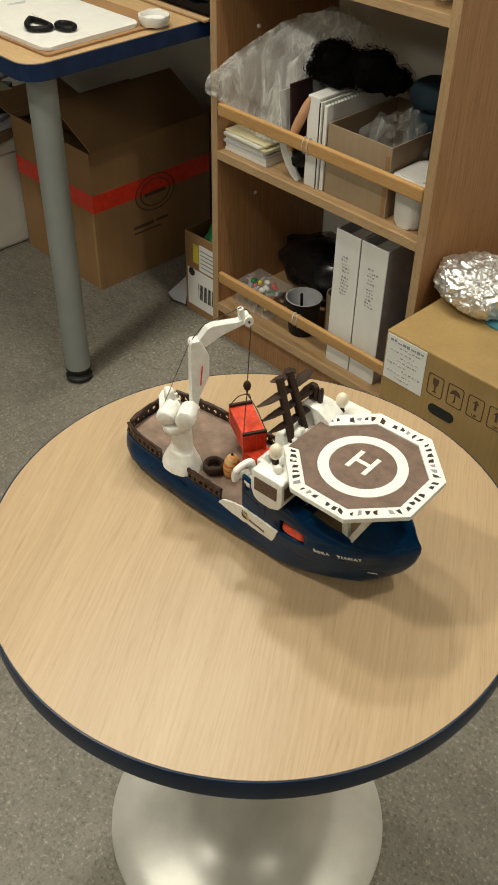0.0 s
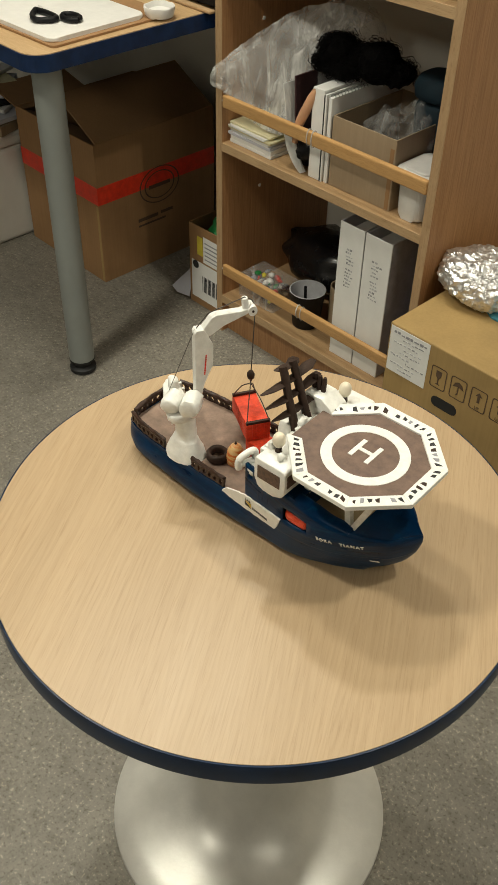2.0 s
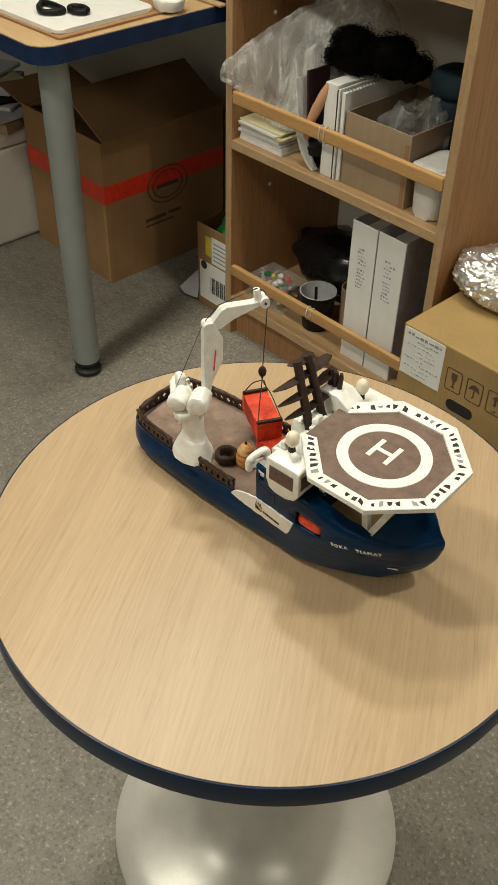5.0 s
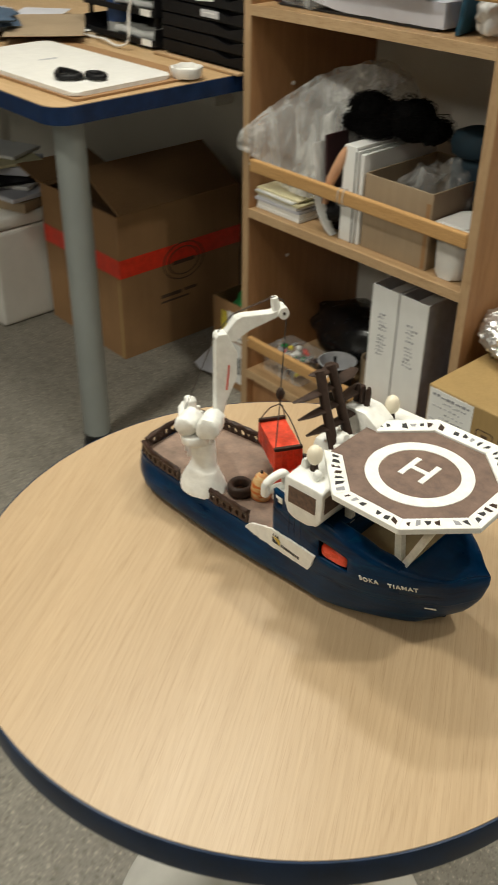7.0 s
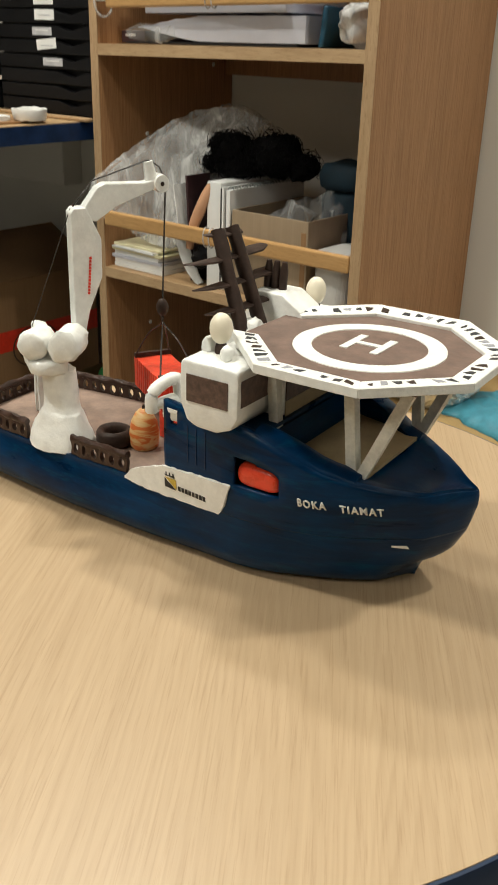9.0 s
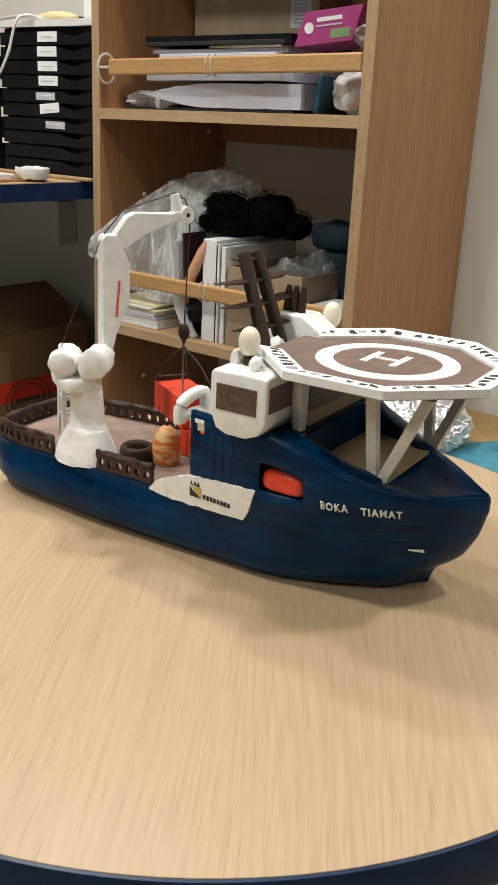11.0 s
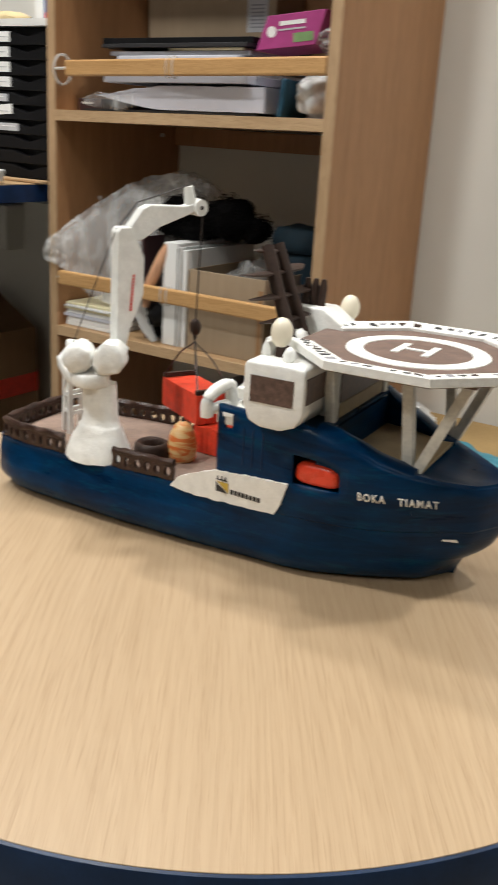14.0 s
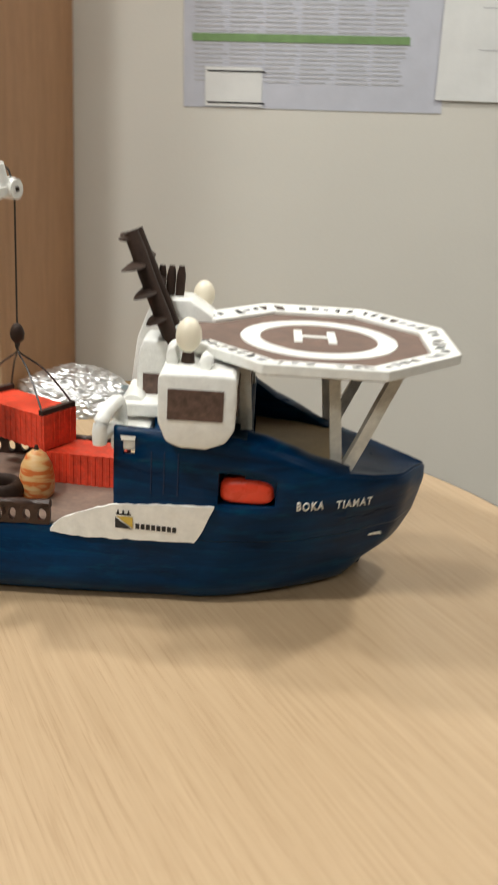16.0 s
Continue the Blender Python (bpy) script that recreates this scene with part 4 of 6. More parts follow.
plastic_bag()
solo("clear_sleeve", prism([(0.05, 0.11), (0.12, 0.02), (0.22, 0.02), (0.22, 0.185), (0.045, 0.185)], -0.0012, 0.0012, m=Matrix(((0, 0, 1, 0), (1, 0, 0, 0), (0, 1, 0, 0), (0, 0, 0, 1)))), MILK, ROOM @ pose(0.184, -0.030, 0.4640, 0, -6, 0), "pale plastic sleeve leaning in the shelf", "sleeve")
solo("maroon_folder", block(-0.002, 0.002, 0, 0.22, 0, 0.180, 0.0006), MAROON, ROOM @ pose(0.193, 0.03, 0.4835, 0, -4, 0), "dark maroon folder leaning in the shelf", "folder")
bm = bmesh.new()
rows = []
for i in range(17):
    u = i / 16
    w = 0.004 + 0.020 * math.sin(math.pi * (0.12 + 0.80 * u)) ** 1.2
    c = Vector((-0.008 + 0.052 * u ** 1.5, 0.0, 0.088 * (1 - u) ** 1.35))
    rows.append([bm.verts.new(c + Vector((w * (f - 0.2), 0.004 + 0.012 * math.sin(math.pi * f), 0.6 * w * f))) for f in (0, 0.2, 0.4, 0.6, 0.8, 1.0)])
for p, r in zip(rows, rows[1:]):
    for j in range(5):
        bm.faces.new((p[j], p[j + 1], r[j + 1], r[j]))
bmesh.ops.solidify(bm, geom=bm.faces[:], thickness=0.0008)
solo("white_sheet", bm, PAPER, ROOM @ pose(0.178, 0.012, 0.4835), "white sheet curling behind the rail", "sheet", smooth=50)
bm = tube(arc([(0.0, 0.0, 0.0), (0.006, 0.002, 0.035), (0.020, 0.006, 0.070), (0.030, 0.012, 0.098), (0.036, 0.016, 0.112)]), 0.011, 12, taper=[0.55 + 0.35 * math.sin(math.pi * min(1, (i / 24) * 1.1)) * (1 if i < 18 else 0.8) for i in range(25)])
solo("doll", bm, SKIN, ROOM @ pose(0.205, 0.012, 0.545), "peach plastic doll limb leaning behind the rail", "doll", smooth=60)
solo("black_shoe", wobble(egg(0.016, 0.026, 0.020, (0, 0, 0.019), 0.3, 3), 0.002, 0.01), BLACK, ROOM @ pose(0.222, 0.030, 0.512), "small black doll shoe behind the rail", "shoe", smooth=60)
solo("black_pouch", wobble(egg(0.018, 0.05, 0.034, (0, 0, 0.0335), 0.3, 3), 0.002, 0.01), BLACK, ROOM @ pose(0.208, 0.075, 0.4830), "small black pouch standing in the shelf", "pouch", smooth=60)
t = thing("binder", ROOM @ pose(0.236, 0.022, 0.4825), "white presentation binder standing in the shelf", "binder")
part("cover", block(0, 0.030, 0, 0.22, 0, 0.178, 0.001), PAPER, t)
part("edge", block(0.0302, 0.0322, -0.001, 0.22, 0, 0.170), INK, t, "black edge strip")
part("cover", block(0.0325, 0.036, 0.0, 0.22, 0, 0.172), PAPER, t)
t = thing("spiral_notebook", ROOM @ pose(0.276, 0.024, 0.4825), "white notebook with a wire spiral", "notebook")
part("page_block", block(0, 0.008, 0, 0.21, 0, 0.168, 0.0006), PAPER, t)
for i in range(22):
    part("wire_loop", tube([(0.004 + 0.006 * math.cos(a), 0.008 + 0.009 * i, 0.168 + 0.005 * math.sin(a)) for a in (0, 0.8, 1.6, 2.4, 3.14)], 0.0007, 5), GREYLEG, t)


def open_box():
    t = thing("card_box", ROOM @ pose(0.288, 0.026, 0.4825), "open grey-brown card box holding plastic bags", "box")
    w, d, h, k = 0.155, 0.205, 0.138, 0.0025
    for name, b in (("front_side", (0, w, 0, k)), ("back_side", (0, w, d - k, d)), ("left_side", (0, k, k, d - k)), ("right_side", (w - k, w, k, d - k))):
        part(name, block(*b, 0, h, 0.0006), CARDG, t)
    part("bottom", block(k, w - k, k, d - k, 0, k), CARDG, t)
    part("tape", block(0.143, 0.152, -0.0006, -0.0001, 0.002, 0.120), CARD, t, "strip of clear tape")


open_box()
solo("clear_bag", wobble(egg(0.058, 0.075, 0.075, (0, 0, 0.075), 0.4, 2.5, 4, seed=1), 0.012, 0.02, 4), CLEAR, ROOM @ pose(0.365, 0.125, 0.486), "crumpled clear plastic bag in the card box", "bag", smooth=25)
solo("clear_bag", wobble(egg(0.032, 0.05, 0.078, (0, 0, 0.078), 0.4, 2.5, 4, seed=7), 0.010, 0.02, 8), CLEAR, ROOM @ pose(0.415, 0.15, 0.486), "crumpled clear plastic bag in the card box", "bag", smooth=25)
t = thing("teal_pouch", ROOM @ pose(0.420, 0.178, 0.4855), "dark teal rolled fabric pouch standing in the card box", "pouch")
part("body", wobble(cut(lathe([(0.036, 0.0), (0.042, 0.02), (0.046, 0.12), (0.047, 0.155), (0.041, 0.166)], 28), 1), 0.004, 0.03), TEAL, t, "", 60)
part("lid", wobble(cut(lathe([(0.042, 0.1665), (0.051, 0.172), (0.053, 0.192), (0.046, 0.207), (0.024, 0.213)], 28), 1), 0.003, 0.025, 3), TEAL, t, "folded-over fabric top", 60)
t = thing("red_booklet", ROOM @ pose(0.527, 0.03, 0.4825), "thin red and blue booklet against the side panel", "booklet")
part("page_block", block(0, 0.010, 0, 0.20, 0, 0.185, 0.0006), INKBLUE, t)
part("cover", block(-0.0006, 0.0106, -0.0006, 0.06, 0.135, 0.1856), TAPE, t, "red cover band")


def lunch_box():
    t = thing("food_tub", ROOM @ pose(0.487, 0.062, 0.4825), "white plastic food tub with a flat lid", "tub")
    bm = prism(rounded(-0.034, 0.034, -0.039, 0.057, 0.020), 0, 0.074, 0.008)
    for v in bm.verts:
        v.co.x *= 0.86 + 0.14 * v.co.z / 0.074
    part("tub", bm, WHITEP, t, "", 40)
    part("lid", prism(rounded(-0.041, 0.039, -0.046, 0.064, 0.018), 0.0745, 0.0835, 0.003), WHITEP, t, "white snap lid", 40)
    part("lid", prism(rounded(-0.040, 0.038, -0.045, 0.063, 0.018), 0.0838, 0.0925, 0.003), WHITEP, t, "second lid lying on top", 40)
    part("panel", prism(rounded(-0.028, 0.028, -0.033, 0.050, 0.010), 0.0928, 0.0965, 0.001), WHITEP, t)


lunch_box()


def curly_wig():
    t = thing("curly_wig", ROOM @ pose(0.268, 0.125, 0.6610, 0, 0, 6), "black curly wig lying on the binders", "wig")
    rng = random.Random(11)
    tufts = ((-0.056, 0.0, 0.036, 0.030, 0.044, 0.033), (-0.016, 0.012, 0.026, 0.036, 0.048, 0.025), (0.034, -0.004, 0.036, 0.032, 0.046, 0.034), (0.074, 0.010, 0.020, 0.024, 0.036, 0.022), (-0.084, -0.010, 0.016, 0.016, 0.028, 0.016), (-0.030, -0.030, 0.014, 0.034, 0.024, 0.016), (0.010, -0.012, 0.044, 0.020, 0.026, 0.018), (-0.066, -0.018, 0.050, 0.018, 0.020, 0.016), (0.056, -0.020, 0.030, 0.020, 0.022, 0.018), (0.052, 0.0, 0.054, 0.015, 0.018, 0.013))
    for q, (x, y, z, rx, ry, rz) in enumerate(tufts):
        bm = egg(rx, ry, rz, (x, y, z), 0.35, 3.2, 3, seed=q)
        for v in bm.verts:
            v.co.z = max(v.co.z, 0.0)
        part("tuft", bm, HAIR, t, "", 60)
    bm = bmesh.new()
    for i in range(1900):
        x, y, z, rx, ry, rz = tufts[i % 10]
        a, b = rng.uniform(0, 2 * math.pi), rng.uniform(-0.4, 1.0)
        r = math.sqrt(max(0, 1 - b * b))
        out = Vector((r * math.cos(a), r * math.sin(a), b)).normalized()
        p = Vector((rx * out.x, ry * out.y, rz * out.z)) * rng.uniform(0.9, 1.0 + 0.5 * rng.random() ** 2) + Vector((x, y, z))
        u = out.cross(Vector((0.3, 0.2, 0.9))).normalized()
        w = out.cross(u)
        k, ph, tw = rng.uniform(0.003, 0.009), rng.uniform(0, 6), rng.choice((-1, 1))
        pts = [p + out * (0.0012 * j - 0.002) + u * (k * math.sin(ph + tw * j * 0.7)) + w * (k * math.cos(ph + tw * j * 0.7)) for j in range(8)]
        tube(pts, rng.uniform(0.0004, 0.0009), 3, bm)
    for v in bm.verts:
        v.co.z = max(v.co.z, 0.0)
    part("hair", bm, HAIR, t, "loose black curl layer", 60)


curly_wig()

# upper compartment
t = thing("dark_carton", ROOM_UP @ pose(0.012, 0.050, 0.8665), "flat dark brown carton with pale print under the paper", "carton")
part("body", block(0, 0.056, 0, 0.19, 0, 0.020, 0.001), MAROON, t)
part("writing", block(0.010, 0.034, -0.0007, -0.0001, 0.011, 0.0145), PAPER, t)
t = thing("wrapped_paper", ROOM_UP @ pose(0.072, 0.030, 0.8665), "pack of lilac-white paper half wrapped in clear film", "paper pack")
bm = bmesh.new()
top_pts = [(0.345 * i / 20, 0.042 - 0.018 * max(0, 1 - i / 9) ** 1.4 + 0.003 * noise.noise(Vector((i * 0.7, 0, 0)))) for i in range(21)]
low_pts = [(0.345 * i / 20, 0.004 + 0.022 * max(0, 1 - i / 8) ** 1.2 + 0.002 * noise.noise(Vector((i * 1.7, 5, 0)))) for i in range(21)]
bm = prism(low_pts + top_pts[::-1], -0.19, 0.0, m=Matrix(((1, 0, 0, 0), (0, 0, -1, 0), (0, 1, 0, 0), (0, 0, 0, 1))))
part("ream", bm, PAPERG, t)
part("tray", block(-0.03, 0.33, 0.002, 0.21, 0.0, 0.003), INK, t, "black card underneath")
bm = cut(block(-0.025, 0.085, -0.004, 0.18, 0.006, 0.026, 0.004), 3)
part("film", wobble(bm, 0.008, 0.022), CLEAR, t, "crumpled clear film")
z = 0.9125
for i, (x0, w, h, mat) in enumerate(((0.09, 0.30, 0.012, PAPERG), (0.14, 0.24, 0.008, PAPER), (0.10, 0.28, 0.012, INKG), (0.12, 0.25, 0.008, PAPERG), (0.10, 0.28, 0.007, INKG), (0.22, 0.15, 0.004, PAPERY), (0.085, 0.295, 0.006, INK), (0.082, 0.30, 0.009, BLACK))):
    solo("flat_folder", block(0, w, 0, 0.20, 0, h, 0.0008), mat, ROOM_UP @ pose(x0, 0.030 + 0.006 * (i % 3), z, 0, 0, (i * 7 % 5 - 2) * 1.1), "flat folder in a stack of papers", "folder", group="folders in the shelf")
    z += h + 0.0006
solo("teal_packet", wobble(cut(block(0, 0.009, 0, 0.14, 0, 0.056, 0.003), 2), 0.003, 0.02), TEALD, ROOM_UP @ pose(0.443, 0.025, 0.8665, 0, 8, 14), "teal fabric packet standing in the shelf", "packet", smooth=50)
solo("white_bag", wobble(egg(0.036, 0.07, 0.036, (0, 0, 0.035), 0.25, 2.5, 4, seed=8), 0.005, 0.02), MILK, ROOM_UP @ pose(0.494, 0.090, 0.8665), "small white bag in the shelf", "bag", smooth=50)
solo("tan_box", block(0, 0.11, 0, 0.15, 0, 0.092, 0.001), CARDG, ROOM_UP @ pose(0.425, 0.18, 0.8665), "plain card box at the back of the shelf", "box")
t = thing("magenta_box", ROOM_UP @ pose(0.392, 0.040, z - 0.022, 0, -5, 4), "magenta carton with pale print leaning on the folders", "carton")
bm = prism([(0, 0), (0.100, 0), (0.120, 0.047), (0.022, 0.047)], 0, 0.10, 0.001, m=Matrix(((1, 0, 0, 0), (0, 0, 1, 0), (0, 1, 0, 0), (0, 0, 0, 1))))
part("body", bm, PINK, t)
part("writing", block(0.042, 0.085, -0.0007, -0.0001, 0.031, 0.037), PAPER, t)
part("writing", block(0.040, 0.085, -0.0007, -0.0001, 0.024, 0.0265), INKL, t)
part("mark", lathe([(0.008, 0), (0.008, 0.0005)], 20, m=pose(0.028, -0.0002, 0.024, 90, 0, 0)), PAPER, t, "round pale mark")
part("patch", block(0.065, 0.098, -0.0007, -0.0001, 0.006, 0.019), INKGREEN, t, "green print patch")
solo("clear_pouch", wobble(egg(0.022, 0.04, 0.020, (0, 0, 0.019), 0.3, 2.5, 3, seed=8), 0.006, 0.02), CLEAR, ROOM_UP @ pose(0.515, 0.07, 0.959), "crumpled clear pouch beside the carton", "pouch", smooth=30)
t = thing("barcode_carton", ROOM_UP @ pose(0.012, 0.245, 0.8665), "plain tan carton with a bar code behind the folders", "carton")
part("body", block(0, 0.285, 0, 0.095, 0, 0.26, 0.001), CARDG, t)
part("label", block(0.225, 0.268, -0.0006, -0.0001, 0.145, 0.215), INKL, t, "pale grey label")
for i in range(7):
    part("bar", block(0.232, 0.262, -0.0014, -0.0009, 0.152 + 0.006 * i, 0.1545 + 0.006 * i), INKG, t)



# ---- papers on the wall ----
def wall_plan():
    t = thing("wall_planner", ROOM @ pose(0.7455, 0.3622, 0.8435, 0, -1.7, 0), "large white printed plan pinned to the wall", "poster")
    part("sheet", cut(block(0, 0.42, -0.0008, 0, 0, 0.297), 3), PAPERG, t)
    rng = random.Random(2)
    for i in range(36):
        z = 0.040 + 0.0068 * i
        for j in range(6):
            x = 0.018 + 0.0575 * j
            part("writing", block(x, x + rng.uniform(0.040, 0.0545), -0.0013, -0.0009, z, z + 0.0024), INKL, t)
    part("band", block(0.014, 0.362, -0.0018, -0.0014, 0.100, 0.112), INKGREEN, t, "green printed band")
    part("band", block(0.014, 0.362, -0.0018, -0.0014, 0.169, 0.179), INKBLUE, t, "blue printed band")
    note = part("note", block(0.036, 0.130, -0.0026, -0.0019, 0.002, 0.062), PAPER, t, "white note stuck on top")
    part("line", block(0.040, 0.134, -0.0031, -0.0027, 0.0545, 0.0570), INK, note, "black ruled line")
    part("line", block(0.040, 0.134, -0.0031, -0.0027, 0.0065, 0.0090), INK, note, "black ruled line")


wall_plan()
t = thing("wall_sheet", ROOM @ pose(1.153, 0.3590, 0.876, 0, -1.0, 0), "white sheet hanging over the plan on the wall", "poster")
part("sheet", cut(block(0, 0.42, -0.0008, 0, 0, 0.297), 3), PAPER, t)
for i in range(3):
    part("line", block(0.06, 0.36, -0.0013, -0.0009, 0.075 + 0.06 * i, 0.0762 + 0.06 * i), INKL, t)
solo("wall_tile", block(0.673, 0.730, 0.3525, 0.3622, 1.036, 1.12, 0.002), ORANGEB, ROOM, "small orange-brown tile on the wall", "tile")


# ---- the model ship ----
CY = 0.009


def curve(x, xs, ys):
    return float(np.interp(x, xs, ys))


def stem(z):
    return curve(z, (0, 0.006, 0.0126, 0.0167, 0.0205, 0.025, 0.039, 0.0536, 0.0605, 0.064, 0.068), (0.0995, 0.1012, 0.1042, 0.1095, 0.1150, 0.1198, 0.1268, 0.1308, 0.1316, 0.1308, 0.1285))


def sheer(x, side=-1):
    """The height of the forward sides; the far one sits a little lower."""
    z = curve(x, (-0.04, 0.025, 0.040, 0.055, 0.070, 0.082, 0.1, 0.122, 0.128, 0.1315), (0.0985, 0.0990, 0.0945, 0.0880, 0.0810, 0.0770, 0.0725, 0.0680, 0.0660, 0.0645))
    return z if side < 0 else z - curve(x, (0.02, 0.045, 0.08, 0.11, 0.13), (0.0, 0.0060, 0.0045, 0.0025, 0.0))


def aft(x):
    """The height of the aft deck's edge."""
    return curve(x, (-0.2250, -0.17, -0.12, -0.065, -0.036), (0.0365, 0.0380, 0.0390, 0.0402, 0.0405))


def half(x, z):
    """Half the hull's breadth at a place along it and a height."""
    low = curve(x, (-0.214, -0.207, -0.19, -0.108, -0.026, 0.011, 0.030, 0.045, 0.065, 0.083, 0.095, 0.101), (0.042, 0.048, 0.052, 0.058, 0.060, 0.059, 0.054, 0.047, 0.037, 0.026, 0.018, 0.013))
    top = curve(x, (-0.2255, -0.2225, -0.212, -0.15, -0.065, -0.02, 0.018, 0.045, 0.062, 0.080, 0.096, 0.110, 0.122, 0.1325), (0.038, 0.046, 0.0525, 0.0590, 0.061, 0.067, 0.0725, 0.072, 0.0685, 0.060, 0.050, 0.038, 0.025, 0.011))
    k = min(1.0, max(0.0, z / 0.066)) ** 0.75
    w = (1 - k) * low + k * top
    # the aft body bulges above the waterline and tumbles home towards the deck
    w += curve(x, (-0.2255, -0.215, -0.12, -0.06, -0.02), (0.002, 0.0060, 0.0065, 0.0045, 0.0)) * curve(z, (0.0, 0.006, 0.014, 0.020, 0.028, 0.0375), (0.3, 0.75, 1.0, 0.95, 0.62, 0.0))
    return w * min(1.0, max(0.0, (stem(z) - x) / 0.014)) ** 0.5


def beam(x, z, side):
    """Where the hull's side lies; the far side is slimmer than the near one."""
    if side < 0:
        return CY - half(x, z)
    return CY + half(x, z) * curve(x, (-0.2255, 0.03, 0.06, 0.09, 0.105, 0.12, 0.1325), (0.72, 0.72, 0.68, 0.60, 0.53, 0.36, 0.2))


def stern(z):
    return -0.2255 + 0.012 * max(0.0, 1 - z / 0.022) ** 1.5


def spread(lo, hi, n):
    return [lo + (hi - lo) * i / n for i in range(n + 1)]


def on_hull(x, z, lift=0.0006):
    """A place on the near side of the hull."""
    return Vector((x, CY - half(x, z) - lift, z))


CASTLE_X = [-0.0352, -0.0330, -0.0305, -0.0245, -0.018, -0.012, -0.002, 0.008, 0.0175, 0.027, 0.037, 0.0465, 0.052, 0.058, 0.064, 0.070, 0.076, 0.082, 0.088, 0.094, 0.099, 0.104, 0.109, 0.113, 0.117, 0.120, 0.1215, 0.123, 0.1245, 0.126, 0.127, 0.128, 0.129, 0.130, 0.1308, 0.1315, 0.1330]


def hull_mesh():
    bm = bmesh.new()
    xs = [-0.2255, -0.2240, -0.2215, -0.218, -0.212] + spread(-0.205, -0.045, 24) + CASTLE_X
    zs = [0.0, 0.0012, 0.0035, 0.007, 0.011, 0.0145, 0.018, 0.021, 0.024, 0.0275, 0.031, 0.0335, 0.036, 0.0390, 0.0405]
    sides = []
    for s in (-1, 1):
        grid = []
        for z in zs:
            row = []
            for x in xs:
                xx = min(max(x, stern(z)), stem(z))
                inset = curve(z, (0.0, 0.0012, 0.0035, 0.007, 0.011), (0.0090, 0.0055, 0.0028, 0.0010, 0.0))
                y = beam(xx, z, s)
                y = min(y + inset, CY) if s < 0 else max(y - inset, CY)
                zz = z if z < 0.02 else 0.018 + (z - 0.018) * (aft(xx) - 0.018) / (0.0405 - 0.018)
                row.append(bm.verts.new((xx, y, zz)))
            grid.append(row)
        for a, b in zip(grid, grid[1:]):
            for i in range(len(xs) - 1):
                bm.faces.new((a[i], a[i + 1], b[i + 1], b[i]))
        sides.append(grid)
    for k in (0, len(zs) - 1):
        a, b = sides[0][k], sides[1][k]
        for i in range(len(xs) - 1):
            bm.faces.new((a[i], a[i + 1], b[i + 1], b[i]))
    for k in range(len(zs) - 1):
        bm.faces.new((sides[0][k][0], sides[0][k + 1][0], sides[1][k + 1][0], sides[1][k][0]))
    bmesh.ops.remove_doubles(bm, verts=bm.verts, dist=0.00002)
    return bm


def castle_mesh():
    """The raised blue sides forward, with the boat bay and a small port left open."""
    bm = bmesh.new()
    xs = CASTLE_X
    fs = [0.0405, 0.0418, 0.0435, 0.048, 0.056, 0.0625, 0.072, 0.0810, 0.0855, 0.0935, 0.1]
    for s in (-1, 1):
        grid = []
        for j, f in enumerate(fs):
            row = []
            for x in xs:
                top = sheer(x, s)
                z = f if f <= 0.0625 else 0.0625 + (f - 0.0625) / (0.1 - 0.0625) * (top - 0.0625)
                xx = min(x, stem(z))
                row.append(bm.verts.new((xx, beam(xx, z, s), z)))
            grid.append(row)
        for j in range(len(fs) - 1):
            for i in range(len(xs) - 1):
                bay = s < 0 and fs[j] in (0.0625, 0.072) and 0.0170 < xs[i] < 0.0460
                port = s < 0 and fs[j] == 0.0855 and xs[i] == -0.0305
                if not bay and not port:
                    q = (grid[j][i], grid[j][i + 1], grid[j + 1][i + 1], grid[j + 1][i])
                    bm.faces.new(q if s < 0 else q[::-1])
    bmesh.ops.remove_doubles(bm, verts=bm.verts, dist=0.00002)
    return bm


def on_side(outline, thick=0.0008, lift=0.0004, steps=1):
    """A thin plate that follows the near side; outline in x, z."""
    bm = bmesh.new()
    a = [bm.verts.new(on_hull(x, z, lift)) for x, z in outline]
    b = [bm.verts.new(on_hull(x, z, lift + thick)) for x, z in outline]
    n = len(a)
    f1, f2 = bm.faces.new(a), bm.faces.new(b[::-1])
    for i in range(n):
        bm.faces.new((a[i], a[(i + 1) % n], b[(i + 1) % n], b[i]))
    return bm


def strip_on_side(x0, x1, low, high, thick, lift, n=14):
    """A band on the near side between two curves of height."""
    pts = spread(x0, x1, n)
    bm = bmesh.new()
    cols = []
    for x in pts:
        cols.append([bm.verts.new(on_hull(x, z, k)) for z, k in ((low(x), lift), (high(x), lift), (high(x), lift + thick), (low(x), lift + thick))])
    for a, b in zip(cols, cols[1:]):
        for i in range(4):
            bm.faces.new((a[i], b[i], b[(i + 1) % 4], a[(i + 1) % 4]))
    bm.faces.new(cols[0])
    bm.faces.new(cols[-1][::-1])
    return bm


